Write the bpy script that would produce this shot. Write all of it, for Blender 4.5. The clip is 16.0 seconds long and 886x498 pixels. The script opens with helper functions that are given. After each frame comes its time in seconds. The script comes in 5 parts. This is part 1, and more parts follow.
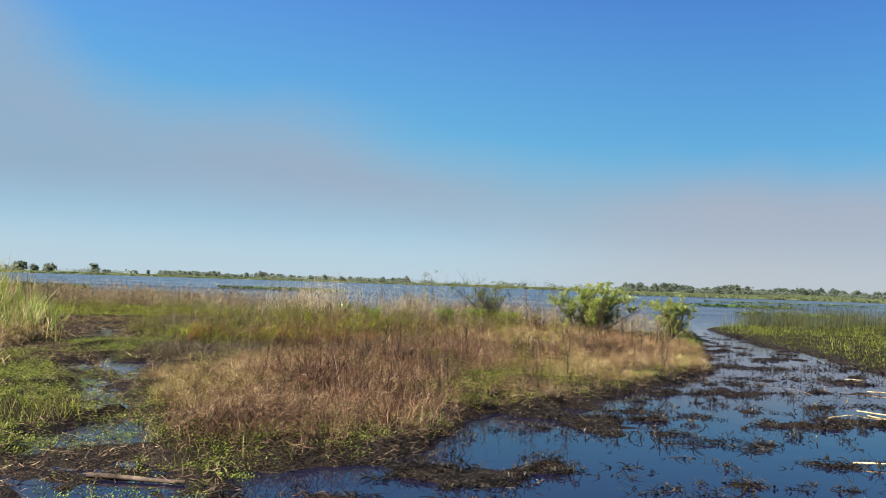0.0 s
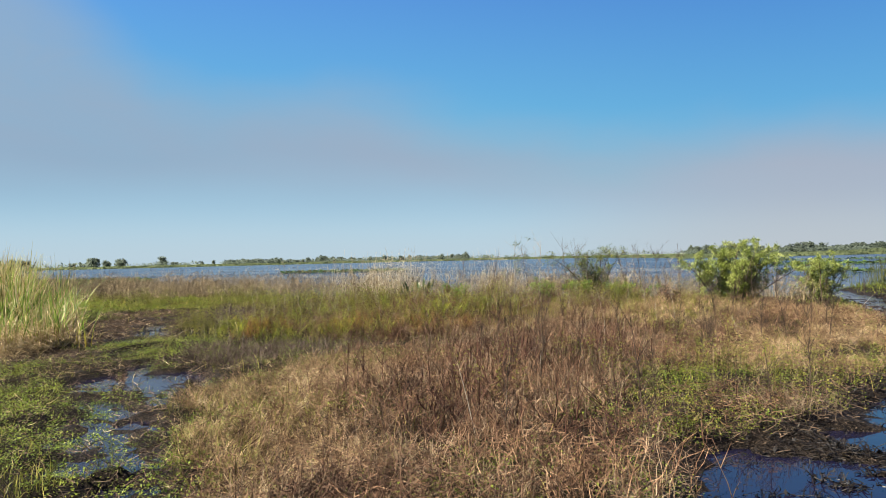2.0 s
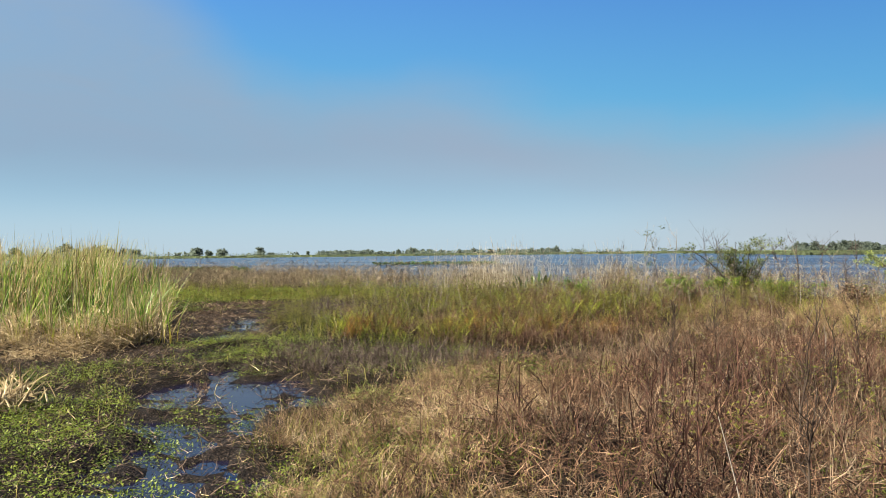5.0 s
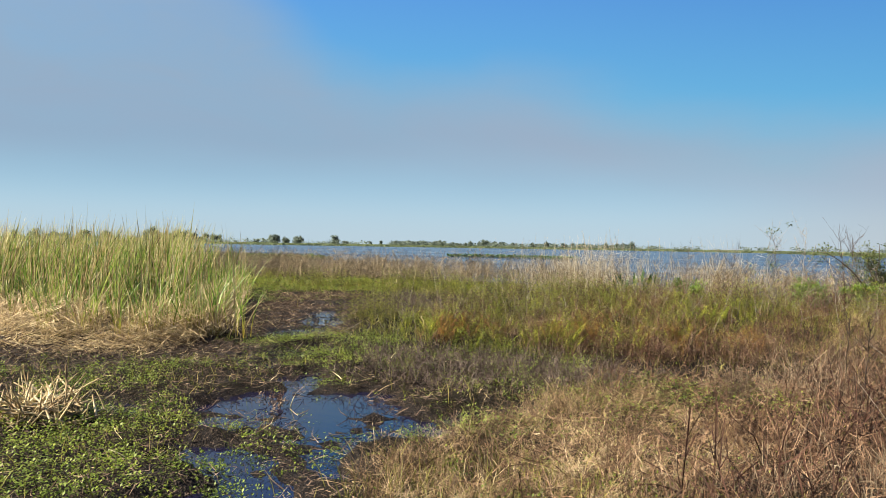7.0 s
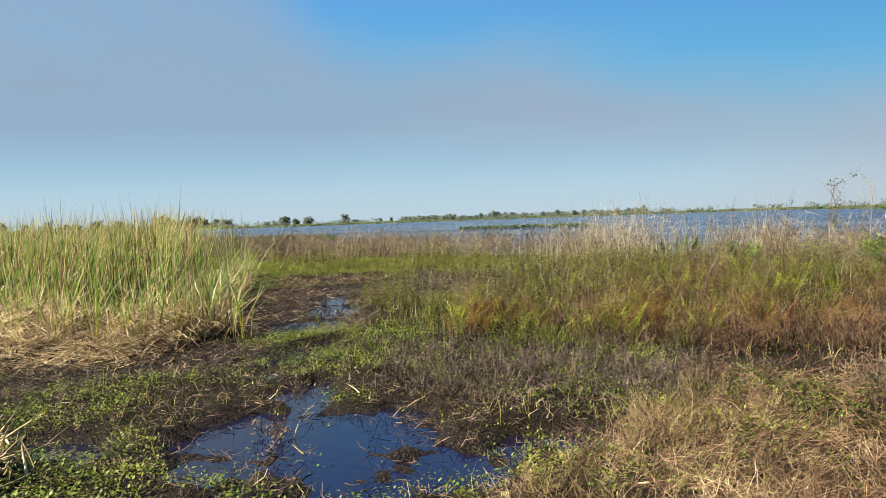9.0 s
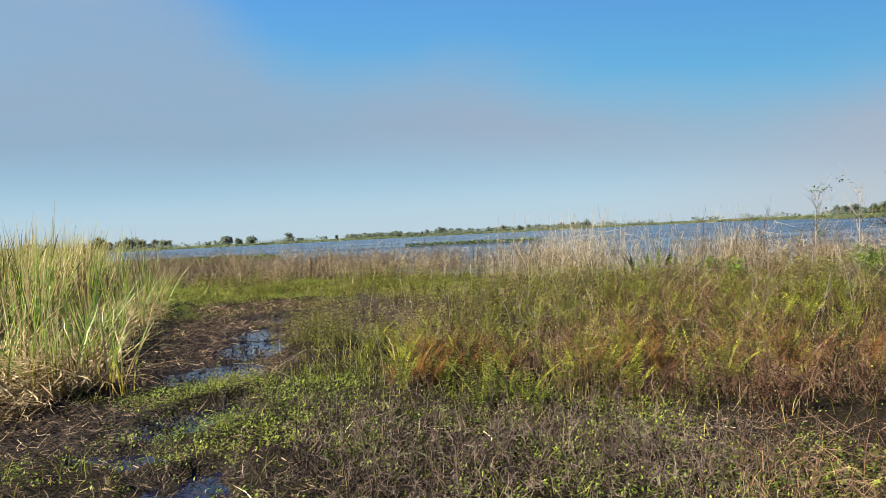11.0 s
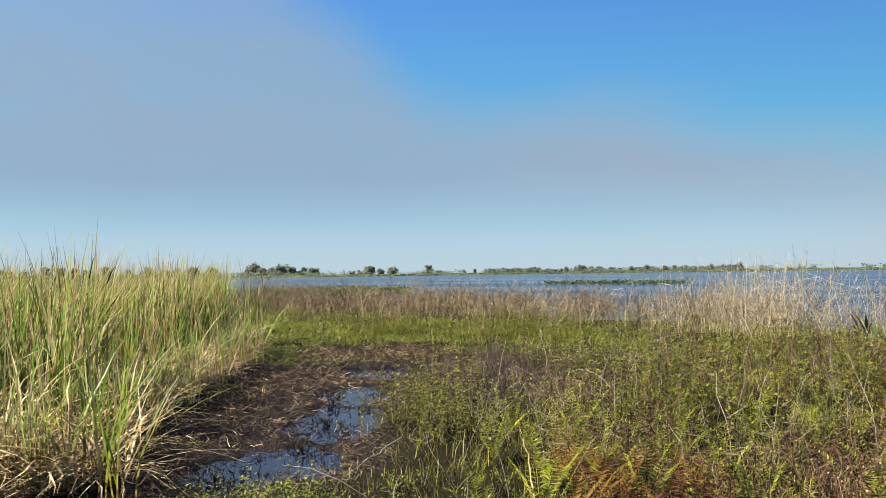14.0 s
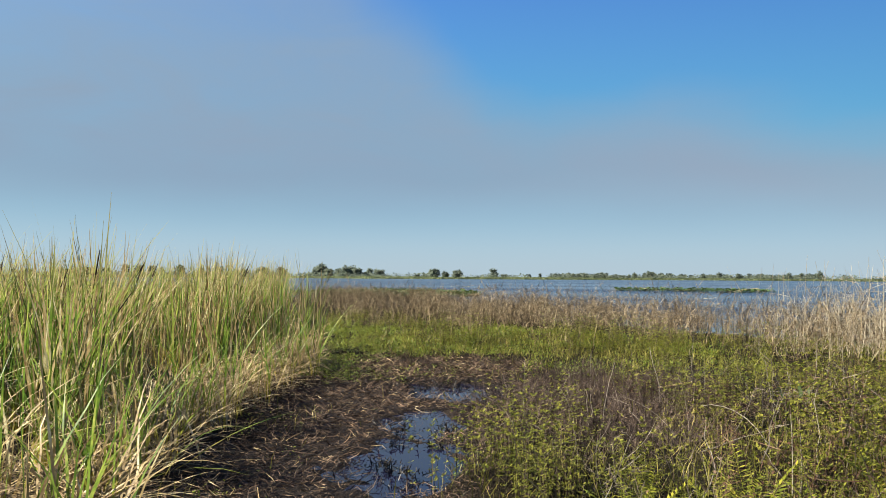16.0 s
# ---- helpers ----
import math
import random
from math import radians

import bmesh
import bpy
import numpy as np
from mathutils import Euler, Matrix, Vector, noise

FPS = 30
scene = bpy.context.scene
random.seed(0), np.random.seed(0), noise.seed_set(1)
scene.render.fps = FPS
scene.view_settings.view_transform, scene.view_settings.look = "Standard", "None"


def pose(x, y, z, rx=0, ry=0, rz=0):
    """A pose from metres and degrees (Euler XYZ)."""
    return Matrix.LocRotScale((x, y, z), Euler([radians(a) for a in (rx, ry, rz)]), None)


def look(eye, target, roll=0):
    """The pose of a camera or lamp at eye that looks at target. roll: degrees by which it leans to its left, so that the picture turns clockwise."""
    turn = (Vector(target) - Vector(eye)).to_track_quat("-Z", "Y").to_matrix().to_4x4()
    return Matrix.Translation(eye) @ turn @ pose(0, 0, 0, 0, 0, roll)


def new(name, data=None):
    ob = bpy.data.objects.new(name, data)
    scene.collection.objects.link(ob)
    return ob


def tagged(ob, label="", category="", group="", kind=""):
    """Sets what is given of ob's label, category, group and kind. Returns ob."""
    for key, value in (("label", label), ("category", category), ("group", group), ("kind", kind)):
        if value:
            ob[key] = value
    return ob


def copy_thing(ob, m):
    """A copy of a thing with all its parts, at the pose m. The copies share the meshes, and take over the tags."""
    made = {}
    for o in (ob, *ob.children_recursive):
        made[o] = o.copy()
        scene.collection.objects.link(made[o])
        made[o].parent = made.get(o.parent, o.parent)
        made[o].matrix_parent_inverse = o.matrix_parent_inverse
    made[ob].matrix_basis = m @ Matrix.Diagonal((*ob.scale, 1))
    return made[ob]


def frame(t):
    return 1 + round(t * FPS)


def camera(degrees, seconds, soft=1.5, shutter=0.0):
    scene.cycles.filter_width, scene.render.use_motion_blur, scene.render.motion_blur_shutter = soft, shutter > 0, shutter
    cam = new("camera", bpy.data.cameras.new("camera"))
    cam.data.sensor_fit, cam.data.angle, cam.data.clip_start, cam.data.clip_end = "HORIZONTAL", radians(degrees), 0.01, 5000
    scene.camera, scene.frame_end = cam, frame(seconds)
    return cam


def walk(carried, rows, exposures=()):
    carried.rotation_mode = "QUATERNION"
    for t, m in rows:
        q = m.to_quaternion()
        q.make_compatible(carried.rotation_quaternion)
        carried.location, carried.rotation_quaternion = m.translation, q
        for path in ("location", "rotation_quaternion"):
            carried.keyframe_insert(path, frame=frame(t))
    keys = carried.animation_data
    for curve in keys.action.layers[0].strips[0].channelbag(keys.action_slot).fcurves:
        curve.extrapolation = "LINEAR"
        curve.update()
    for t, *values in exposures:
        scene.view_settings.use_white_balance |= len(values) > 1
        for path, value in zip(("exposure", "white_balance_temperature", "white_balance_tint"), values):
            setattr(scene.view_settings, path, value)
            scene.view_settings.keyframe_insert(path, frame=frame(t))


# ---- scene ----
cam = camera(63.6, 16.0, 0.9)
PATH = [
    (0, (0.329, 0.428, 1.575), (0.264, 2.424, 1.671), 1.9),
    (0.5, (0.071, 1.478, 1.588), (-0.116, 3.468, 1.66), -0.0),
    (1, (-0.167, 2.416, 1.566), (-0.32, 4.409, 1.617), -1.5),
    (1.5, (-0.433, 3.159, 1.502), (-0.575, 5.154, 1.535), -1.3),
    (2, (-0.726, 3.781, 1.475), (-0.95, 5.769, 1.502), -1.3),
    (2.5, (-0.919, 4.242, 1.445), (-1.201, 6.222, 1.468), -1.6),
    (3, (-1.091, 4.598, 1.416), (-1.394, 6.574, 1.438), -1.8),
    (3.5, (-1.212, 4.87, 1.407), (-1.507, 6.848, 1.423), -1.8),
    (4, (-1.346, 5.15, 1.405), (-1.641, 7.128, 1.401), -1.6),
    (4.5, (-1.525, 5.462, 1.406), (-1.889, 7.428, 1.4), -1.2),
    (5, (-1.658, 5.73, 1.422), (-2.126, 7.675, 1.434), -0.6),
    (5.2, (-1.715, 5.83, 1.428), (-2.214, 7.766, 1.443), -0.3),
    (7.3, (-2.542, 7.141, 1.422), (-3.221, 9.022, 1.402), 0.7),
    (7.5, (-2.609, 7.268, 1.409), (-3.297, 9.146, 1.363), 0.4),
    (8, (-2.789, 7.606, 1.408), (-3.464, 9.487, 1.317), -0.3),
    (8.5, (-2.964, 7.95, 1.422), (-3.653, 9.826, 1.332), -1.4),
    (8.7, (-3.024, 8.09, 1.422), (-3.72, 9.963, 1.335), -1.8),
    (10.8, (-3.614, 9.849, 1.417), (-4.179, 11.767, 1.366), -3.0),
    (11, (-3.657, 10.022, 1.419), (-4.202, 11.945, 1.375), -2.9),
    (11.5, (-3.782, 10.438, 1.421), (-4.303, 12.369, 1.406), -2.4),
    (12, (-3.903, 10.87, 1.423), (-4.44, 12.796, 1.442), -2.0),
    (12.5, (-4.044, 11.305, 1.438), (-4.619, 13.22, 1.475), -1.5),
    (13, (-4.202, 11.724, 1.448), (-4.878, 13.606, 1.497), -1.3),
    (13.5, (-4.374, 12.136, 1.459), (-5.161, 13.974, 1.524), -1.2),
    (14, (-4.583, 12.533, 1.464), (-5.484, 14.318, 1.531), -0.8),
    (14.5, (-4.821, 12.896, 1.467), (-5.831, 14.621, 1.53), -0.4),
    (15, (-5.057, 13.212, 1.457), (-6.121, 14.904, 1.527), 0.3),
    (15.5, (-5.29, 13.487, 1.466), (-6.377, 15.163, 1.548), 0.7),
    (16, (-5.512, 13.814, 1.462), (-6.57, 15.509, 1.539), 0.3),
]
walk(cam, [(t, look(eye, target, roll)) for t, eye, target, roll in PATH], [(0, 2.08), (15.3, 2.10), (16.0, 1.96)])

# ---- world, sun ----
SUN_EL, SUN_AZ = 40.0, 236.0          # azimuth clockwise from +y: behind the camera, a little to its left


def build_world():
    w = bpy.data.worlds.new("sky")
    scene.world = w
    w.use_nodes = True
    nt = w.node_tree
    nt.nodes.clear()
    N, L = nt.nodes.new, nt.links.new

    def math_(op, a, b=None, c=None, clamp=False):
        n = N("ShaderNodeMath")
        n.operation, n.use_clamp = op, clamp
        for i, v in enumerate((a, b, c)):
            if v is None:
                continue
            if isinstance(v, (int, float)):
                n.inputs[i].default_value = v
            else:
                L(v, n.inputs[i])
        return n.outputs[0]

    def span(v, lo, hi):
        n = N("ShaderNodeMapRange")
        n.interpolation_type = "SMOOTHSTEP"
        L(v, n.inputs["Value"])
        for k, x in (("From Min", lo), ("From Max", hi), ("To Min", 0.0), ("To Max", 1.0)):
            if isinstance(x, (int, float)):
                n.inputs[k].default_value = x
            else:
                L(x, n.inputs[k])
        return n.outputs["Result"]

    def mix(f, a, b):
        n = N("ShaderNodeMix")
        n.data_type = "RGBA"
        for s, v in ((n.inputs[0], f), (n.inputs[6], a), (n.inputs[7], b)):
            if isinstance(v, tuple):
                s.default_value = (*v, 1)
            elif isinstance(v, (int, float)):
                s.default_value = v
            else:
                L(v, s)
        return n.outputs[2]

    coord = N("ShaderNodeTexCoord").outputs["Generated"]
    sep = N("ShaderNodeSeparateXYZ")
    L(coord, sep.inputs[0])
    x, y, z = sep.outputs
    az = math_("MULTIPLY", math_("ARCTAN2", math_("MULTIPLY", x, -1.0), y), 57.2958)
    el = math_("MULTIPLY", math_("ARCSINE", z), 57.2958)

    noise_ = N("ShaderNodeTexNoise")
    stretch = N("ShaderNodeMapping")
    stretch.inputs["Scale"].default_value = (1.0, 1.0, 2.6)
    L(coord, stretch.inputs["Vector"])
    L(stretch.outputs[0], noise_.inputs["Vector"])
    noise_.inputs["Scale"].default_value = 2.2
    noise_.inputs["Detail"].default_value = 5.0
    noise_.inputs["Roughness"].default_value = 0.45
    wisp = math_("SUBTRACT", noise_.outputs["Fac"], 0.5)

    curl = N("ShaderNodeTexNoise")
    L(stretch.outputs[0], curl.inputs["Vector"])
    curl.inputs["Scale"].default_value, curl.inputs["Detail"].default_value, curl.inputs["Roughness"].default_value = 5.5, 7.0, 0.58
    curl.inputs["Distortion"].default_value = 0.6
    veil = math_("SUBTRACT", curl.outputs["Fac"], 0.5)

    # the upper edge of the smoke, higher towards the left of the lake
    edge = N("ShaderNodeValToRGB")
    L(math_("DIVIDE", math_("ADD", az, 60.0), 150.0, clamp=True), edge.inputs[0])
    stops = ((-60, 7.8), (-31, 7.8), (-5, 8.2), (5, 9.6), (15, 12.0), (24, 11.8), (28, 13.2), (33, 17.5), (38, 21.5), (43, 27.0), (80, 38.0))
    el_ = edge.color_ramp.elements
    for i, (a, e) in enumerate(stops):
        s = el_[i] if i < 2 else el_.new(0.5)
        s.position = (a + 60) / 150
    for s, (a, e) in zip(el_, stops):
        s.position = (a + 60) / 150
        s.color = (e / 40, e / 40, e / 40, 1)
    top = math_("ADD", math_("MULTIPLY", edge.outputs[0], 40.0), math_("MULTIPLY", wisp, 9.0))
    smoke = math_("SUBTRACT", 1.0, span(el, math_("SUBTRACT", math_("MULTIPLY", top, 0.82), 1.6), math_("ADD", math_("MULTIPLY", top, 1.16), 2.0)))

    sky = N("ShaderNodeTexSky")
    sky.sky_type, sky.sun_disc = "NISHITA", False
    sky.sun_elevation, sky.sun_rotation = radians(SUN_EL), radians(SUN_AZ)
    sky.air_density, sky.dust_density, sky.ozone_density = 1.0, 0.6, 2.2
    tint = N("ShaderNodeMix")
    tint.data_type, tint.blend_type = "RGBA", "MULTIPLY"
    tint.inputs[0].default_value = 1.0
    L(sky.outputs[0], tint.inputs[6])
    L(mix(span(el, 9.0, 30.0), SKY_TINT, SKY_HIGH), tint.inputs[7])
    deep = N("ShaderNodeMix")                      # the clear sky is dulled by thin smoke towards the horizon
    deep.data_type, deep.blend_type = "RGBA", "MULTIPLY"
    L(math_("SUBTRACT", 1.0, span(el, 4.0, 24.0)), deep.inputs[0])
    L(tint.outputs[2], deep.inputs[6])
    deep.inputs[7].default_value = (0.80, 0.70, 0.66, 1)
    veiled = N("ShaderNodeMix")                    # thin smoke brightens the blue towards the left of the lake
    veiled.data_type, veiled.blend_type = "RGBA", "MULTIPLY"
    veiled.inputs[0].default_value = 1.0
    L(deep.outputs[2], veiled.inputs[6])
    L(mix(span(az, -32.0, 22.0), (0.86, 0.85, 0.88), (1.36, 1.28, 1.17)), veiled.inputs[7])
    blue = veiled.outputs[2]
    low = mix(span(az, -22.0, 6.0), mix(span(el, 0.0, 5.0), (0.525, 0.57, 0.635), (0.435, 0.485, 0.585)), mix(span(el, 0.0, 6.0), (0.52, 0.65, 0.755), (0.375, 0.60, 0.775)))      # thin haze above the far shore
    drift = mix(span(az, -25.0, 40.0), (0.39, 0.435, 0.54), (0.305, 0.425, 0.572))   # the smoke itself
    hazy = mix(span(el, 2.0, math_("ADD", 8.5, math_("MULTIPLY", wisp, 5.0))), low, drift)
    thick = math_("ADD", math_("SUBTRACT", 0.92, math_("MULTIPLY", span(el, 9.0, 26.0), 0.28)), math_("MULTIPLY", math_("MULTIPLY", veil, span(el, 3.0, 14.0)), 0.55))
    seen = mix(math_("MULTIPLY", smoke, thick, clamp=True), blue, hazy)
    bg = N("ShaderNodeBackground")
    L(seen, bg.inputs[0])
    bg.inputs[1].default_value = 0.235
    out = N("ShaderNodeOutputWorld")
    L(bg.outputs[0], out.inputs[0])


SKY_TINT, SKY_HIGH = (0.062, 0.140, 0.170), (0.056, 0.098, 0.176)
build_world()

sun = new("sun", bpy.data.lights.new("sun", "SUN"))
sun.data.energy, sun.data.angle, sun.data.color = 5.0, radians(0.53), (1.0, 0.90, 0.74)
_a, _e = radians(SUN_AZ), radians(SUN_EL)
sun.matrix_world = look((20 * math.sin(_a) * math.cos(_e), 20 * math.cos(_a) * math.cos(_e), 20 * math.sin(_e)), (0, 0, 0))

# ---- materials ----


def material(name, rough=0.85):
    m = bpy.data.materials.new(name)
    m.use_nodes = True
    nt = m.node_tree
    b = nt.nodes["Principled BSDF"]
    b.inputs["Roughness"].default_value = rough
    return m, nt, b


def ramp_into(nt, source, colours, target):
    r = nt.nodes.new("ShaderNodeValToRGB")
    e = r.color_ramp.elements
    n = len(colours)
    for i in range(n - 2):
        e.new(0.5)
    for i, (s, c) in enumerate(zip(e, colours)):
        s.position = i / (n - 1)
        s.color = (*c, 1)
    nt.links.new(source, r.inputs[0])
    if target:
        nt.links.new(r.outputs[0], target)
    return r.outputs[0]


def plant(name, colours, rough=0.7, see_through=0.28, patch=1.2, patchy=0.35, spec=0.15, ends=False):
    """Leaf or stem: a colour of its own for each blade, shifted in patches a metre wide, with fine mottling."""
    m, nt, b = material(name, rough)
    N, L = nt.nodes.new, nt.links.new
    island = N("ShaderNodeNewGeometry").outputs["Random Per Island"]
    info = N("ShaderNodeObjectInfo").outputs["Random"]
    pos = N("ShaderNodeNewGeometry").outputs["Position"]
    big = N("ShaderNodeTexNoise")
    big.inputs["Scale"].default_value = patch
    L(pos, big.inputs["Vector"])
    fine = N("ShaderNodeTexNoise")
    fine.inputs["Scale"].default_value = 55.0
    fine.inputs["Detail"].default_value = 2.0
    L(pos, fine.inputs["Vector"])

    def mth(op, a, c, clamp=False):
        n = N("ShaderNodeMath")
        n.operation, n.use_clamp = op, clamp
        for i, v in enumerate((a, c)):
            if isinstance(v, (int, float)):
                n.inputs[i].default_value = v
            else:
                L(v, n.inputs[i])
        return n.outputs[0]
    f = mth("ADD", mth("ADD", mth("MULTIPLY", island, 0.44), 0.15), mth("MULTIPLY", info, 0.16))
    f = mth("ADD", f, mth("MULTIPLY", mth("SUBTRACT", big.outputs["Fac"], 0.42), patchy * 2.0))
    mid = N("ShaderNodeTexNoise")
    mid.inputs["Scale"].default_value, mid.inputs["Detail"].default_value, mid.inputs["Roughness"].default_value = 5.5, 3.0, 0.6
    L(pos, mid.inputs["Vector"])
    f = mth("ADD", f, mth("MULTIPLY", mth("SUBTRACT", mid.outputs["Fac"], 0.5), 2.1))
    f = mth("ADD", f, mth("MULTIPLY", mth("SUBTRACT", fine.outputs["Fac"], 0.5), 0.3), True)
    col = ramp_into(nt, f, colours, b.inputs["Base Color"])
    b.inputs["Specular IOR Level"].default_value = spec
    if ends:
        # yellow sheaths at the foot, bleached tips
        z = N("ShaderNodeSeparateXYZ")
        L(pos, z.inputs[0])
        for lo, hi, tone in ((0.42, 0.10, (0.50, 0.34, 0.06)), (1.15, 1.9, (0.36, 0.27, 0.14))):
            r = N("ShaderNodeMapRange")
            L(z.outputs[2], r.inputs["Value"])
            r.inputs["From Min"].default_value, r.inputs["From Max"].default_value = lo, hi
            r.inputs["To Max"].default_value = 0.6
            x = N("ShaderNodeMix")
            x.data_type = "RGBA"
            L(r.outputs[0], x.inputs[0])
            L(col, x.inputs[6])
            x.inputs[7].default_value = (*tone, 1)
            col = x.outputs[2]
        L(col, b.inputs["Base Color"])
    if see_through:
        tr = N("ShaderNodeBsdfTranslucent")
        L(col, tr.inputs[0])
        mx = N("ShaderNodeMixShader")
        mx.inputs[0].default_value = see_through
        L(b.outputs[0], mx.inputs[1])
        L(tr.outputs[0], mx.inputs[2])
        L(mx.outputs[0], nt.nodes["Material Output"].inputs[0])
    return m


M = {}
M["straw"] = plant("straw", [(0.03933, 0.02339, 0.01242), (0.1245, 0.08057, 0.04099), (0.2818, 0.1949, 0.1068), (0.5506, 0.4548, 0.2794)], 0.6, 0.25)
M["twig"] = plant("twig", [(0.01251, 0.006383, 0.003805), (0.05051, 0.02704, 0.01522), (0.1293, 0.0766, 0.04459), (0.2794, 0.19, 0.1184)], 0.85, 0.0)
M["tan_twig"] = plant("tan_twig", [(0.01901, 0.013, 0.008352), (0.06336, 0.04536, 0.0288), (0.1331, 0.09862, 0.06336), (0.2344, 0.1845, 0.1238)], 0.8, 0.0)
M["dark_twig"] = plant("dark_twig", [(0.0138, 0.006, 0.004), (0.0345, 0.016, 0.0105), (0.0713, 0.036, 0.024)], 0.85, 0.0)
M["grey_twig"] = plant("grey_twig", [(0.01295, 0.009044, 0.00714), (0.03446, 0.02466, 0.01933), (0.06464, 0.04712, 0.03779), (0.1293, 0.1024, 0.08206)], 0.85, 0.0)
M["shore_twig"] = plant("shore_twig", [(0.02754, 0.02057, 0.01264), (0.09159, 0.06991, 0.04047), (0.1925, 0.1476, 0.08844), (0.3663, 0.3042, 0.1939)], 0.85, 0.0, 0.8)
M["weed_twig"] = plant("weed_twig", [(0.0184, 0.0086, 0.0055), (0.052, 0.0276, 0.0171), (0.1041, 0.0642, 0.0404), (0.2019, 0.153, 0.098)], 0.85, 0.0)
M["bramble"] = plant("bramble", [(0.0405, 0.0324, 0.0256), (0.081, 0.0675, 0.054), (0.135, 0.1147, 0.0911), (0.216, 0.189, 0.1519)], 0.85, 0.0)
M["bleached"] = plant("bleached", [(0.1716, 0.1368, 0.0864), (0.2808, 0.2356, 0.1584), (0.39, 0.342, 0.2448), (0.4836, 0.4408, 0.3384)], 0.6, 0.2)
M["dark_stem"] = plant("dark_stem", [(0.0133, 0.0094, 0.0073), (0.0319, 0.0227, 0.016), (0.0532, 0.0373, 0.0266)], 0.85, 0.0)
M["cover"] = plant("cover", [(0.02568, 0.0395, 0.006356), (0.07223, 0.1033, 0.01271), (0.127, 0.1671, 0.02119), (0.1939, 0.2284, 0.03296)], 0.5, 0.3, 0.9, 0.5)
M["herb"] = plant("herb", [(0.02887, 0.03691, 0.006712), (0.08734, 0.09973, 0.01342), (0.1749, 0.1789, 0.02525), (0.2226, 0.2163, 0.04356)], 0.55, 0.35)
M["grass"] = plant("grass", [(0.0182, 0.02158, 0.00416), (0.07423, 0.07787, 0.01469), (0.1847, 0.1755, 0.04043), (0.3821, 0.3217, 0.1084)], 0.5, 0.35)
M["bank_grass"] = plant("bank_grass", [(0.0153, 0.0229, 0.0046), (0.0383, 0.0551, 0.0092), (0.0803, 0.0994, 0.0153), (0.1683, 0.1683, 0.0345)], 0.5, 0.28, 0.5, 0.5)
M["red_herb"] = plant("red_herb", [(0.01601, 0.005895, 0.003677), (0.0537, 0.02422, 0.01359), (0.119, 0.06613, 0.03933), (0.1355, 0.109, 0.03694)], 0.7, 0.3)
M["fern"] = plant("fern", [(0.03163, 0.03795, 0.004888), (0.08855, 0.1113, 0.01075), (0.1898, 0.2087, 0.01955), (0.3542, 0.3289, 0.04399)], 0.55, 0.35)
M["rust_fern"] = plant("rust_fern", [(0.0725, 0.02967, 0.0099), (0.1427, 0.06026, 0.01815), (0.1925, 0.1118, 0.02706), (0.1758, 0.1481, 0.03113)], 0.6, 0.35)
M["cattail"] = plant("cattail", [(0.02795, 0.06072, 0.01069), (0.07452, 0.1366, 0.02138), (0.163, 0.2277, 0.03802), (0.326, 0.3567, 0.08914)], 0.42, 0.42, 0.7, 0.25, ends=True)
M["cattail_dry"] = plant("cattail_dry", [(0.09039, 0.06091, 0.02486), (0.2349, 0.1746, 0.0809), (0.4061, 0.3253, 0.165), (0.5388, 0.5055, 0.3107)], 0.5, 0.3)
M["fallen"] = plant("fallen", [(0.08013, 0.053, 0.02982), (0.2178, 0.1593, 0.08671), (0.4356, 0.3418, 0.1861), (0.6879, 0.5893, 0.3721)], 0.6, 0.2)
M["reed"] = plant("reed", [(0.022, 0.03, 0.012), (0.0571, 0.0671, 0.026), (0.1151, 0.1151, 0.0512)], 0.5, 0.25)
M["willow_leaf"] = plant("willow_leaf", [(0.07779, 0.1081, 0.02474), (0.1768, 0.2233, 0.04947), (0.2827, 0.324, 0.09285), (0.4242, 0.4465, 0.1856)], 0.55, 0.5, 1.6, 0.25, 0.08)
M["shrub_leaf"] = plant("shrub_leaf", [(0.0266, 0.03509, 0.00765), (0.0744, 0.09361, 0.0153), (0.1704, 0.1874, 0.02871)], 0.5, 0.35)
M["bush_leaf"] = plant("bush_leaf", [(0.0466, 0.0878, 0.0117), (0.093, 0.1497, 0.019), (0.1636, 0.2195, 0.0322)], 0.42, 0.35)
M["broad_leaf"] = plant("broad_leaf", [(0.01912, 0.04256, 0.01488), (0.03832, 0.06808, 0.02128), (0.06808, 0.09368, 0.03408)], 0.32, 0.3)
M["lily"] = plant("lily", [(0.0266, 0.0532, 0.0133), (0.0479, 0.0851, 0.0186), (0.0798, 0.1118, 0.0319)], 0.4, 0.2, 0.05, 0.3)
# far foliage: smoke haze over the lake is mixed into this greyed, bluish green
M["hazed_far_leaf"] = plant("hazed_far_leaf", [(0.09462, 0.1205, 0.101), (0.1119, 0.1385, 0.1106), (0.129, 0.1562, 0.1202)], 0.9, 0.6, 0.02, 0.4, 0.0)
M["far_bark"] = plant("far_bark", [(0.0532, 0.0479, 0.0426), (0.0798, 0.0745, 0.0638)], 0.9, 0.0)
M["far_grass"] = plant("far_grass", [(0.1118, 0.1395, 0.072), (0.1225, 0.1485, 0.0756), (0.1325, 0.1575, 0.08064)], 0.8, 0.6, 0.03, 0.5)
M["bark"] = plant("bark", [(0.0373, 0.0266, 0.0186), (0.0692, 0.0532, 0.0373), (0.1012, 0.0798, 0.0585)], 0.9, 0.0, 8.0)
M["pale_bark"] = plant("pale_bark", [(0.1383, 0.1224, 0.1012), (0.2023, 0.181, 0.149), (0.2555, 0.2289, 0.1863)], 0.85, 0.0, 8.0)
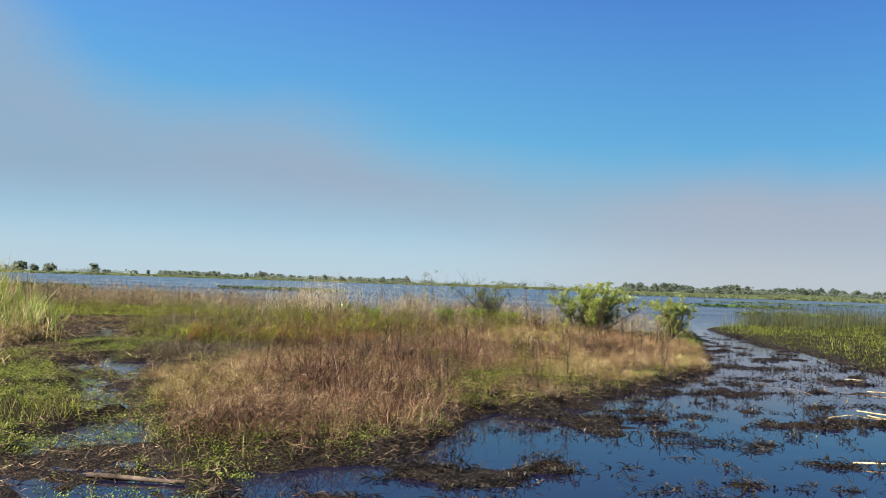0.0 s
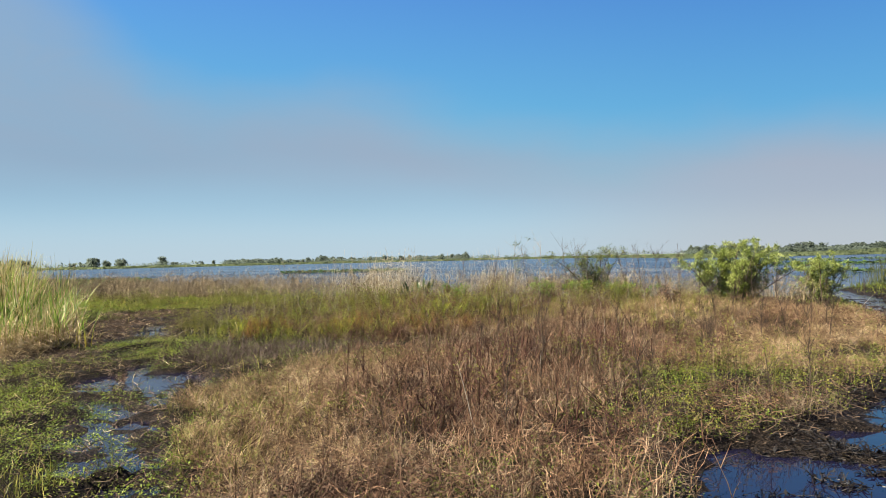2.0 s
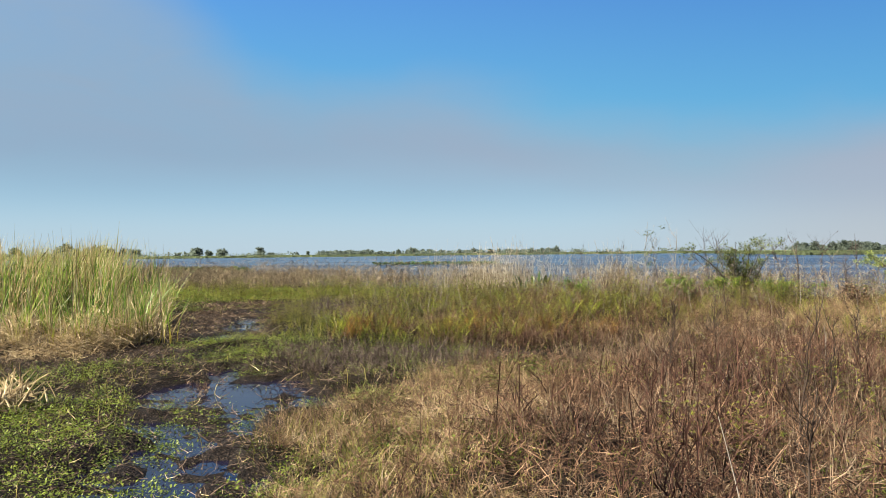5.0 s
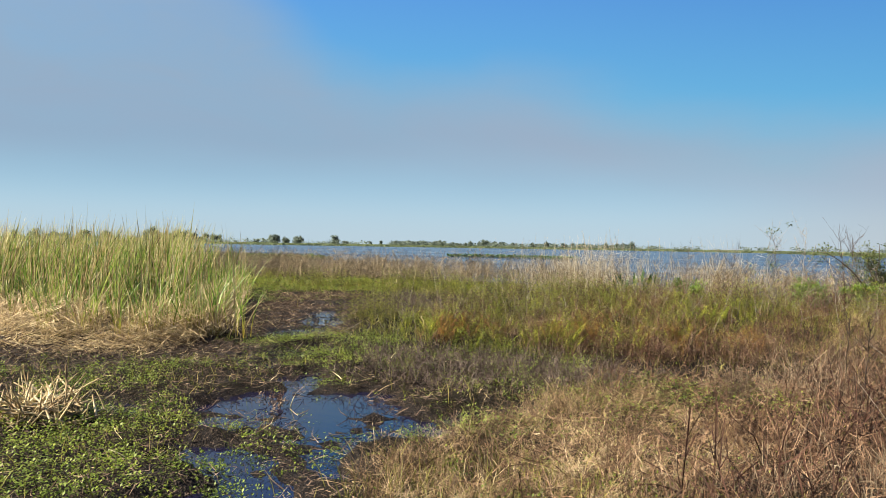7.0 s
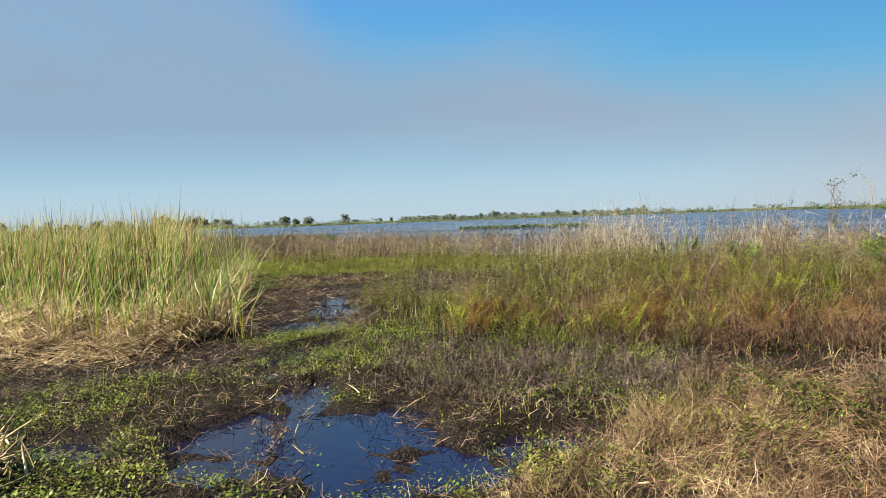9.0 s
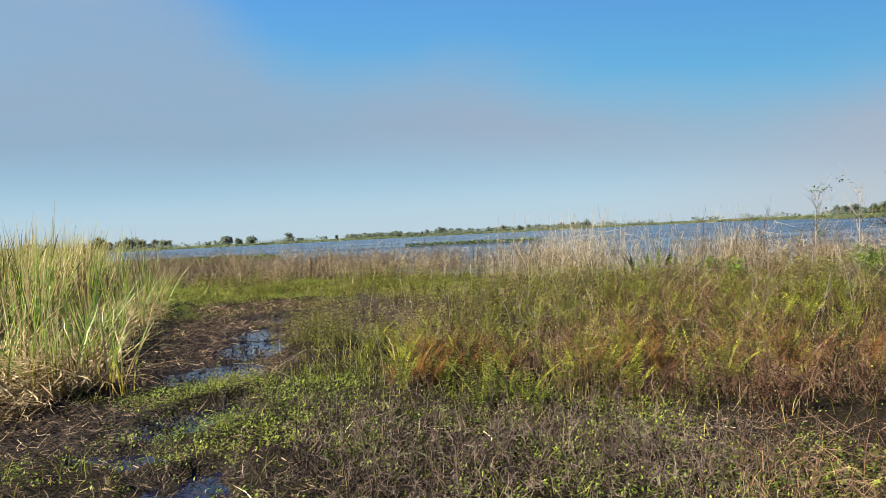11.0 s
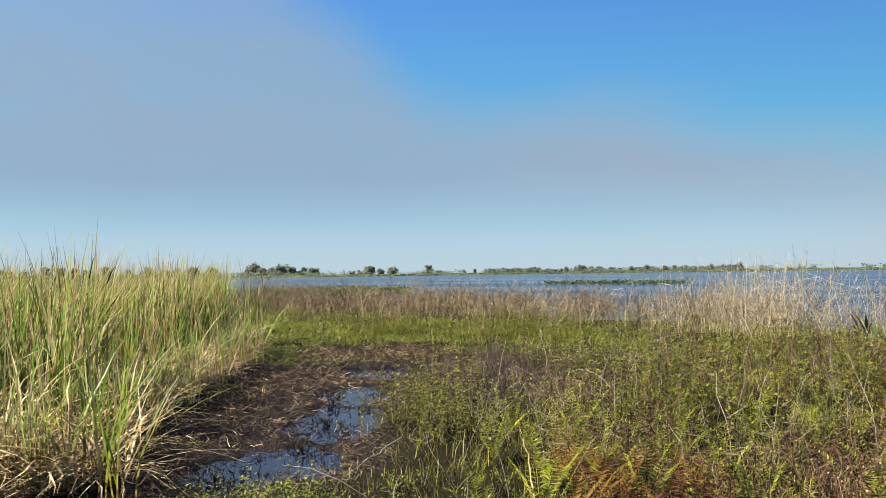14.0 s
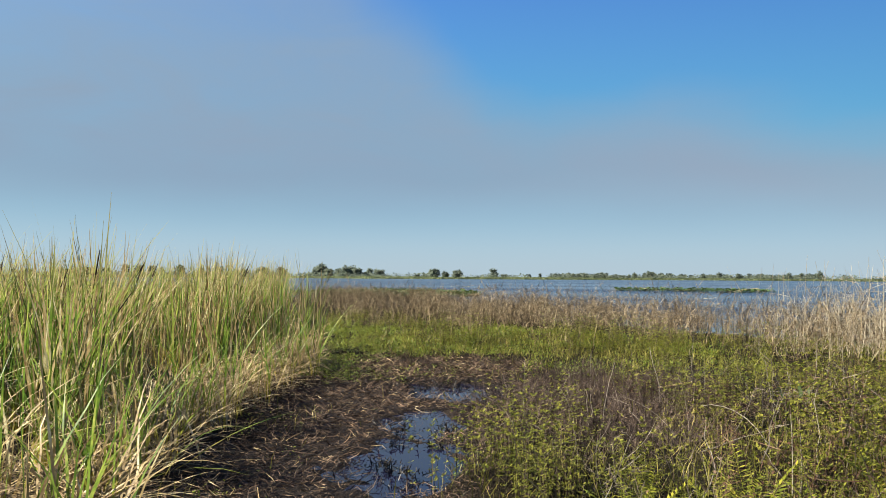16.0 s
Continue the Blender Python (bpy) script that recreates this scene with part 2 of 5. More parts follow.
M["drowned"] = plant("drowned", [(0.002, 0.0017, 0.0015), (0.005, 0.004, 0.003), (0.013, 0.0095, 0.0065), (0.05, 0.038, 0.022)], 0.5, 0.0, 2.0, 0.3, 0.3)
M["muck"] = plant("muck", [(0.01157, 0.008593, 0.005674), (0.04106, 0.02883, 0.02006), (0.09526, 0.06777, 0.04747), (0.2194, 0.1584, 0.1075)], 0.85, 0.0, 2.0, 0.3, 0.08)


def ground_material():
    m, nt, b = material("marsh_soil", 0.9)
    b.inputs["Specular IOR Level"].default_value = 0.07
    N, L = nt.nodes.new, nt.links.new
    pos = N("ShaderNodeNewGeometry").outputs["Position"]

    def tex(scale, detail=4.0):
        n = N("ShaderNodeTexNoise")
        n.inputs["Scale"].default_value, n.inputs["Detail"].default_value = scale, detail
        L(pos, n.inputs["Vector"])
        return n.outputs["Fac"]

    def attr(name):
        n = N("ShaderNodeAttribute")
        n.attribute_name = name
        return n.outputs["Fac"]

    def blend(f, a, c):
        n = N("ShaderNodeMix")
        n.data_type = "RGBA"
        L(f, n.inputs[0])
        L(a, n.inputs[6])
        L(c, n.inputs[7])
        return n.outputs[2]
    fine = tex(70.0, 8.0)
    stretch = N("ShaderNodeMapRange")
    stretch.inputs["From Min"].default_value, stretch.inputs["From Max"].default_value = 0.30, 0.72
    L(fine, stretch.inputs["Value"])
    fine = stretch.outputs[0]
    mud = ramp_into(nt, fine, [(0.002, 0.0016, 0.0013), (0.004, 0.003, 0.0023), (0.010, 0.0075, 0.0056), (0.034, 0.0255, 0.019), (0.12, 0.09, 0.066)], None)
    litter = ramp_into(nt, fine, [(0.002, 0.0015, 0.001), (0.005, 0.0034, 0.0022), (0.013, 0.0088, 0.0054), (0.045, 0.031, 0.019), (0.14, 0.098, 0.062)], None)
    green = ramp_into(nt, tex(22.0), [(0.002, 0.0019, 0.001), (0.007, 0.0065, 0.0026), (0.036, 0.033, 0.010)], None)
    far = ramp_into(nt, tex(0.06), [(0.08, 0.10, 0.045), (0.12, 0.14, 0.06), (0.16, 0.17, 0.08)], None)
    c = blend(attr("litter"), mud, litter)
    c = blend(attr("green"), c, green)
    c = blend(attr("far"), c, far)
    L(c, b.inputs["Base Color"])
    r = N("ShaderNodeMapRange")
    L(attr("wet"), r.inputs["Value"])
    r.inputs["To Min"].default_value, r.inputs["To Max"].default_value = 0.95, 0.6
    L(r.outputs[0], b.inputs["Roughness"])
    bump = N("ShaderNodeBump")
    bump.inputs["Strength"].default_value, bump.inputs["Distance"].default_value = 0.8, 0.02
    L(fine, bump.inputs["Height"])
    L(bump.outputs[0], b.inputs["Normal"])
    return m


def water_material():
    m, nt, b = material("lake_water", 0.04)
    N, L = nt.nodes.new, nt.links.new
    b.inputs["IOR"].default_value = 1.333
    pos = N("ShaderNodeNewGeometry").outputs["Position"]
    sep = N("ShaderNodeSeparateXYZ")
    L(pos, sep.inputs[0])
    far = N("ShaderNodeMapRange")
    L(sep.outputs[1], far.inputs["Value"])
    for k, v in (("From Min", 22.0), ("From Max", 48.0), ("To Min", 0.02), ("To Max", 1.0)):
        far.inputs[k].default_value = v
    stretch = N("ShaderNodeMapping")
    stretch.inputs["Scale"].default_value = (0.55, 1.3, 1.0)
    L(pos, stretch.inputs["Vector"])
    wave = N("ShaderNodeTexNoise")
    wave.inputs["Scale"].default_value, wave.inputs["Detail"].default_value = 2.6, 3.0
    L(stretch.outputs[0], wave.inputs["Vector"])
    streak = N("ShaderNodeTexNoise")
    streak.inputs["Scale"].default_value, streak.inputs["Detail"].default_value = 0.035, 3.0
    st2 = N("ShaderNodeMapping")
    st2.inputs["Scale"].default_value = (0.35, 2.2, 1.0)
    L(pos, st2.inputs["Vector"])
    L(st2.outputs[0], streak.inputs["Vector"])
    amp = N("ShaderNodeMapRange")
    L(streak.outputs["Fac"], amp.inputs["Value"])
    for k, v in (("From Min", 0.40), ("From Max", 0.60), ("To Min", 0.5), ("To Max", 1.0)):
        amp.inputs[k].default_value = v
    mul = N("ShaderNodeMath")
    mul.operation = "MULTIPLY"
    L(far.outputs[0], mul.inputs[0])
    L(amp.outputs[0], mul.inputs[1])
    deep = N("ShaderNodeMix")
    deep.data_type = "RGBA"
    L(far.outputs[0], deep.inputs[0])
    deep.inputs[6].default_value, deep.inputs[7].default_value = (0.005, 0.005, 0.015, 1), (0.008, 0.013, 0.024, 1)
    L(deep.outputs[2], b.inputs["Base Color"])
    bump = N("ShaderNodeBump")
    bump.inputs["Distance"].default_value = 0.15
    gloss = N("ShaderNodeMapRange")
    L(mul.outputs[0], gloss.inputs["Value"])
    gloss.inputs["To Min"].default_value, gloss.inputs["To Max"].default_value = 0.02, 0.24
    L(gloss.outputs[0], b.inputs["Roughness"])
    L(mul.outputs[0], bump.inputs["Strength"])
    L(wave.outputs["Fac"], bump.inputs["Height"])
    L(bump.outputs[0], b.inputs["Normal"])
    return m


M["ground"], M["water"] = ground_material(), water_material()

# ---- plan: where water, mud and each kind of plant lie ----
rng = np.random.default_rng(7)


class Lattice:
    """Smooth value noise over the plan, from -1 to 1."""

    def __init__(self, seed):
        self.g = np.random.default_rng(seed).random((256, 256)) * 2 - 1

    def __call__(self, x, y, scale):
        u, v = np.asarray(x) * scale + 71.3, np.asarray(y) * scale + 33.7
        i, j = np.floor(u).astype(int), np.floor(v).astype(int)
        a, b = u - i, v - j
        a, b = a * a * (3 - 2 * a), b * b * (3 - 2 * b)
        g = self.g
        p, q = g[i % 256, j % 256], g[(i + 1) % 256, j % 256]
        r, s = g[i % 256, (j + 1) % 256], g[(i + 1) % 256, (j + 1) % 256]
        return (p * (1 - a) + q * a) * (1 - b) + (r * (1 - a) + s * a) * b

    def rough(self, x, y, scale):
        return 0.55 * self(x, y, scale) + 0.3 * self(x, y, scale * 2.3) + 0.15 * self(x, y, scale * 5.1)


n1, n2, n3 = Lattice(1), Lattice(2), Lattice(3)


def step(v, lo, hi):
    t = np.clip((v - lo) / (hi - lo), 0, 1)
    return t * t * (3 - 2 * t)


def blob(x, y, cx, cy, rx, ry, turn=0.0):
    """1 in the middle of an ellipse, 0 on its rim, below 0 outside."""
    c, s = math.cos(radians(turn)), math.sin(radians(turn))
    dx, dy = x - cx, y - cy
    return 1 - np.hypot((dx * c + dy * s) / rx, (dy * c - dx * s) / ry)


def any_blob(x, y, blobs):
    return np.max([blob(x, y, *b) for b in blobs], axis=0)


POOLS = [(-5.6, 12.35, 1.0, 0.85, -25), (-4.75, 11.85, 0.6, 0.55), (-6.2, 13.4, 0.35, 0.6, 15), (-6.9, 13.95, 0.5, 0.22), (-5.0, 10.85, 0.7, 0.35), (-4.4, 9.9, 0.75, 0.7), (-3.9, 9.1, 0.55, 0.85),
         (-3.2, 7.3, 0.55, 1.2), (-2.6, 5.6, 1.6, 0.7), (-7.2, 15.0, 0.4, 0.6), (-8.2, 16.9, 0.5, 0.7, 10), (-8.65, 18.3, 0.5, 0.95, 20), (-9.4, 19.7, 0.5, 0.85, 25), (-10.2, 21.6, 0.75, 0.6), (-7.0, 11.7, 0.3, 0.2), (-4.0, 12.6, 0.55, 0.25, 15)]
TRACK = [(-11.0, 13.2, 2.6, 1.2), (-8.9, 14.3, 1.6, 1.0), (-8.3, 16.9, 0.9, 1.0), (-9.2, 18.4, 1.3, 1.5), (-10.4, 20.8, 1.5, 1.8), (-11.4, 23.2, 1.5, 1.3)]


def channel(x, y):
    """Metres inside the open channel beside the mound, below 0 on its banks."""
    left = np.interp(y, [3, 5.7, 7.2, 8.0, 9.0, 9.7, 10.9, 12.4, 14.8, 19.4, 25.5, 31], [-2.2, -1.5, -0.3, 0.15, 0.4, 1.2, 2.1, 3.3, 5.1, 6.6, 8.5, 9.6])
    right = np.interp(y, [3, 10, 15, 17.8, 21.5, 26.4, 36], [40, 17, 9.0, 9.4, 9.8, 10.1, 11.2])
    return np.minimum(x - left, right - x) + 0.45 * n1.rough(x, y, 0.9)


def far_edge(az):
    """Distance of the far shore; az in radians, to the left from +y."""
    return np.interp(np.degrees(az), [-60, -13, -5, 60], [215, 225, 440, 450]) + 20 * np.sin(az * 9.0)


def lake(x, y):
    near = np.interp(x, [-60, -30, -18, -10, -5, 0, 6, 9, 12, 16, 25, 60, 200], [62, 45, 38.5, 34.5, 32, 30.5, 27.5, 30, 34, 36, 42, 52, 70])
    d = y - near + 1.2 * n2.rough(x, y, 0.4)
    r = np.hypot(x + 2, y - 6)
    return np.minimum(d, far_edge(np.arctan2(-(x + 2), y - 6)) - r)


def pools(x, y):
    return any_blob(x, y, POOLS) + 0.6 * n1.rough(x, y, 1.9) + 0.5 * n3.rough(x, y, 4.6)


def track(x, y):
    return any_blob(x, y, TRACK) + 0.35 * n2.rough(x, y, 1.2)


def height(x, y):
    x, y = np.asarray(x, float), np.asarray(y, float)

    def bell(cx, cy, sx, sy):
        return np.exp(-((x - cx) / sx) ** 2 - ((y - cy) / sy) ** 2)
    h = 0.07 + 0.12 * bell(-0.8, 11.5, 2.6, 3.4) + 0.30 * bell(3.0, 19.0, 2.4, 3.0) + 0.26 * bell(-2.9, 20.4, 4.2, 3.4) + 0.10 * bell(-4, 28, 10, 3.0)
    h = h + 0.035 * n3.rough(x, y, 1.3) + 0.045 * n2.rough(x, y, 2.1) + 0.03 * n1.rough(x, y, 4.5)
    t = step(track(x, y), -0.15, 0.35)
    h = h * (1 - t) + t * (0.025 + 0.03 * n2.rough(x, y, 3.0))
    p = step(pools(x, y), -0.25, 0.25)
    h = h * (1 - p) + p * (-0.03 + 0.05 * n3.rough(x, y, 3.2) + 0.06 * n2.rough(x, y, 6.5))
    h = h + p * step(-y, -11.4, -10.9) * (0.016 + 0.09 * n1.rough(x, y, 3.6))
    c = channel(x, y)
    k = step(c, -0.25, 0.3)
    lumps = n3.rough(x * 0.6, y * 1.5, 2.4) + 0.5 * n1.rough(x * 0.7, y * 1.7, 5.0)
    h = h * (1 - k) + k * (-0.05 + 0.105 * lumps)
    shoal = step(any_blob(x, y, [(0.3, 6.5, 1.1, 0.6), (1.6, 9.2, 1.2, 1.2), (3.6, 12.0, 0.8, 1.2), (5.4, 9.6, 0.8, 0.5), (4.5, 8.9, 0.5, 0.7)]) + 0.9 * n2.rough(x, y, 2.4), 0.1, 0.7) * k
    h = h + 0.05 * shoal
    q = step(lake(x, y), -1.5, 2.0)
    h = h * (1 - q) + q * -0.6
    r = np.hypot(x + 2, y - 6)
    return h + np.where(r > 180, step(r, 210, 600) * 0.6 * (1 - q), 0)


def brush(x, y):
    """The dry brown mound."""
    return any_blob(x, y, [(-0.6, 11.4, 2.7, 3.2), (1.6, 15.3, 2.7, 2.6), (-2.1, 9.2, 1.1, 2.0), (4.2, 18.5, 2.2, 3.0), (-1.0, 8.7, 1.4, 1.4), (-0.1, 9.6, 0.9, 1.0), (-2.0, 7.9, 1.1, 0.8)]) + 0.35 * n2.rough(x, y, 0.8) - 1.1 * step(any_blob(x, y, [(1.2, 11.2, 1.4, 0.9), (0.3, 9.9, 0.6, 0.5), (3.0, 13.9, 1.2, 1.1), (1.6, 17.2, 1.3, 1.0)]) + 0.3 * n1.rough(x, y, 1.5), 0.0, 0.4)


def mats(x, y):
    """Pale straw lying flat, above 0 inside."""
    return any_blob(x, y, [(-3.35, 10.7, 0.75, 1.9, 8), (-3.5, 12.2, 0.6, 0.4), (-2.5, 11.6, 0.6, 0.8), (2.0, 13.0, 0.9, 1.0), (2.7, 14.6, 1.0, 1.1), (2.0, 18.2, 2.4, 1.6), (4.8, 19.0, 2.0, 2.2), (-2.6, 8.5, 0.9, 1.2), (-3.0, 12.8, 0.6, 0.6), (3.2, 12.6, 1.0, 0.6), (4.4, 15.4, 0.9, 1.0)]) + 0.35 * n3.rough(x, y, 1.2)


def stand(x, y):
    """Metres inside the cattail stand."""
    front = np.interp(x, [-30, -14, -11, -9.8, -8.7], [16.5, 14.9, 14.4, 14.4, 15.0])
    return np.minimum(stand_side(x, y) + 0.55, y - front) + 0.5 * n1.rough(x, y, 0.8)


def stand_side(x, y):
    """Metres from the stand's edge along the muddy track, above 0 inside."""
    return np.interp(y, [15.0, 15.8, 17.4, 19.0, 21, 23, 26, 33, 45], [-8.7, -9.0, -10.4, -11.3, -12.3, -13.8, -17, -24, -36]) - x


def dry(x, y):
    """1 on land that carries plants, 0 in water and on bare mud."""
    return (1 - step(channel(x, y), -0.25, 0.1)) * (1 - step(lake(x, y), -0.6, 0.3)) * (1 - step(pools(x, y), -0.15, 0.1)) * (1 - 0.93 * step(track(x, y), -0.1, 0.2))


def nearness(x, y):
    """1 along the walk, less away from it: how finely plants are drawn."""
    d = np.hypot(x - np.clip(x, -7, -1), y - np.clip(y, 7, 15.5))
    return 1 / (1 + (d / 7.0) ** 2)


# ---- meshes ----


def mesh(name, pieces, mat):
    """One mesh of several (vertices, quads) pieces."""
    vs, fs, n = [], [], 0
    for v, f in pieces:
        v = v.reshape(-1, 3)
        if not len(v):
            continue
        vs.append(v)
        fs.append(f.reshape(-1, 4) + n)
        n += len(v)
    v, f = np.concatenate(vs), np.concatenate(fs)
    me = bpy.data.meshes.new(name)
    me.vertices.add(len(v))
    me.vertices.foreach_set("co", v.astype(np.float32).ravel())
    me.loops.add(f.size)
    me.loops.foreach_set("vertex_index", f.astype(np.int32).ravel())
    me.polygons.add(len(f))
    me.polygons.foreach_set("loop_start", np.arange(0, f.size, 4, dtype=np.int32))
    me.update(calc_edges=True)
    me.materials.append(mat)
    return me


def quads(n, rows, across, closed):
    """Faces of n sheets of rows x across points."""
    i, j = np.arange(rows - 1)[:, None], np.arange(across if closed else across - 1)[None]
    k = (j + 1) % across
    one = np.stack([i * across + j, i * across + k, (i + 1) * across + k, (i + 1) * across + j], -1).reshape(-1, 4)
    return (one[None] + (np.arange(n) * rows * across)[:, None, None]).reshape(-1, 4)


def spines(base, yaw, length, lean, bend, segs, wave=0.0, r=rng):
    """Curved centre lines: they start lean degrees off the vertical and bend further on the way."""
    n = len(base)
    t = np.linspace(0, 1, segs + 1)
    phi = np.radians(lean[:, None] + bend[:, None] * t[None, :-1])
    th = yaw[:, None] + (r.normal(0, wave, (n, segs)) if wave else 0)
    d = np.stack([np.sin(phi) * np.cos(th), np.sin(phi) * np.sin(th), np.cos(phi)], -1) * (length / segs)[:, None, None]
    return np.concatenate([base[:, None], base[:, None] + np.cumsum(d, 1)], 1)


def ribbons(line, width, face, taper=1.6):
    """Blades along centre lines: creased along the middle, pointed."""
    n, m = line.shape[:2]
    t = np.linspace(0, 1, m)
    w = width[:, None] * np.clip(0.55 + 1.4 * t, 0, 1)[None] * (1 - 0.93 * t ** taper)[None]
    side = np.stack([np.cos(face), np.sin(face), 0 * face], -1)[:, None]
    return np.stack([line - side * w[..., None] / 2, line + side * w[..., None] / 2], 2), quads(n, m, 2, False)


def strips(line, width, r=rng):
    """Thin flat stems along centre lines, each twisted its own way."""
    n, m = line.shape[:2]
    tan = line[:, -1] - line[:, 0]
    side = np.cross(tan, r.normal(0, 1, (n, 3)))
    side /= np.linalg.norm(side, axis=1, keepdims=True) + 1e-9
    w = width[:, None] * np.linspace(1.0, 0.45, m)[None]
    return np.stack([line - side[:, None] * w[..., None] / 2, line + side[:, None] * w[..., None] / 2], 2), quads(n, m, 2, False)


def tubes(line, radius, sides=3, tip=0.35):
    n, m = line.shape[:2]
    tan = np.gradient(line, axis=1)
    tan /= np.linalg.norm(tan, axis=2, keepdims=True) + 1e-9
    ref = np.where(np.abs(tan[..., 2:3]) > 0.9, np.array([1.0, 0, 0]), np.array([0, 0, 1.0]))
    a = np.cross(tan, ref)
    a /= np.linalg.norm(a, axis=2, keepdims=True) + 1e-9
    b = np.cross(tan, a)
    w = radius[:, None] * np.linspace(1, tip, m)[None]
    ang = np.arange(sides) * 2 * math.pi / sides
    v = line[:, :, None] + w[..., None, None] * (a[:, :, None] * np.cos(ang)[:, None] + b[:, :, None] * np.sin(ang)[:, None])
    return v, quads(n, m, sides, True)


def leaves(at, yaw, pitch, length, width, fold=0.25):
    """Small pointed leaves, folded along the middle: pitch is how far they rise above level."""
    n = len(at)
    d = np.stack([np.cos(yaw) * np.cos(pitch), np.sin(yaw) * np.cos(pitch), np.sin(pitch)], -1)
    s = np.stack([-np.sin(yaw), np.cos(yaw), 0 * yaw], -1)
    u = np.cross(d, s)
    L, W = length[:, None], width[:, None]
    v = np.stack([at, at + d * L * 0.45 + s * W / 2 + u * W * fold, at + d * L, at + d * L * 0.45 - s * W / 2 + u * W * fold], 1)
    return v, np.arange(4 * n).reshape(n, 4)


def scatter(count, density, box, r=rng):
    """count places in the box, by a density from 0 to 1, set on the ground."""
    xs, ys, have = [], [], 0
    for _ in range(60):
        x, y = r.uniform(box[0], box[1], count * 2), r.uniform(box[2], box[3], count * 2)
        keep = r.random(count * 2) < density(x, y)
        xs.append(x[keep]), ys.append(y[keep])
        have += keep.sum()
        if have >= count:
            break
    x, y = np.concatenate(xs)[:count], np.concatenate(ys)[:count]
    return np.stack([x, y, height(x, y)], -1)


def U(n, lo, hi, r=rng):
    return r.uniform(lo, hi, n)


def turn(n, r=rng):
    return r.uniform(-math.pi, math.pi, n)


def thing(name, label, category, group="", kind=""):
    return tagged(new(name), label, category, group, kind)


def part(name, me, parent, label=""):
    ob = new(name, me)
    ob.parent = parent
    if label:
        ob["label"] = label
    return ob


def stuff(name, me, label, category):
    return tagged(new(name, me), label, category, kind="stuff")


def joined(kinds, places, r, lo, hi):
    """Many turned copies of a few pieces of mesh, for one object of stuff. kinds: lists of (vertices, quads)."""
    out, pick = [], r.integers(0, len(kinds), len(places))
    for k, pieces in enumerate(kinds):
        pl = places[pick == k]
        n = len(pl)
        if not n:
            continue
        a, s = turn(n, r), U(n, lo, hi, r)
        for v, f in pieces:
            v, f = v.reshape(-1, 3), f.reshape(-1, 4)
            c, q = np.cos(a)[:, None], np.sin(a)[:, None]
            w = np.stack([v[:, 0] * c - v[:, 1] * q, v[:, 0] * q + v[:, 1] * c, np.broadcast_to(v[:, 2], (n, len(v)))], -1) * s[:, None, None] + pl[:, None]
            out.append((w, (f[None] + (np.arange(n) * len(v))[:, None, None])))
    return out


# ---- ground and water ----


def axis(parts):
    return np.unique(np.concatenate([np.arange(a, b, s) for a, b, s in parts]).round(4))


def build_ground():
    xs = axis([(-3000, -600, 300), (-600, -60, 20), (-60, -20, 1.0), (-20, -10, 0.3), (-10, 10, 0.11), (10, 20, 0.25), (20, 60, 1.0), (60, 600, 20), (600, 3001, 300)])
    ys = axis([(-600, -20, 60), (-20, 2, 1.0), (2, 4, 0.25), (4, 24, 0.105), (24, 34, 0.2), (34, 60, 1.0), (60, 640, 14), (640, 3200, 200)])
    X, Y = np.meshgrid(xs, ys, indexing="ij")
    Z = height(X, Y)
    v = np.stack([X, Y, Z], -1).reshape(-1, 3)
    me = mesh("ground", [(v, quads(1, len(xs), len(ys), False)[:, ::-1])], M["ground"])
    x, y = v[:, 0], v[:, 1]
    r = np.hypot(x + 2, y - 6)
    wet = np.maximum.reduce([step(track(x, y), -0.2, 0.2), step(pools(x, y), -0.4, 0), step(channel(x, y), -0.7, 0.0), step(lake(x, y), -1, 0)])
    lit = np.clip(step(brush(x, y), -0.3, 0.3) + 0.35 + 0.4 * n3(x, y, 0.7), 0, 1) * (1 - wet)
    gr = np.clip(0.35 + 0.6 * n2(x, y, 0.5) - 0.5 * step(brush(x, y), -0.2, 0.4), 0, 1) * (1 - wet)
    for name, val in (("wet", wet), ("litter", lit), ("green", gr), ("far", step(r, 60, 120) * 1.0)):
        me.attributes.new(name, "FLOAT", "POINT").data.foreach_set("value", val.astype(np.float32))
    for p in me.polygons:
        p.use_smooth = True
    tagged(new("ground", me), "dark wet marsh soil with dead plant litter", "ground", kind="structure")

    xs, ys = axis([(-3000, 3001, 500)]), axis([(-600, 3200, 475)])
    X, Y = np.meshgrid(xs, ys, indexing="ij")
    v = np.stack([X, Y, 0 * X], -1).reshape(-1, 3)
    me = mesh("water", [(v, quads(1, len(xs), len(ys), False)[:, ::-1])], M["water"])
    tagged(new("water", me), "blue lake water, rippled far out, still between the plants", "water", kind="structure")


build_ground()

# ---- far shore: trees and marsh grass ----


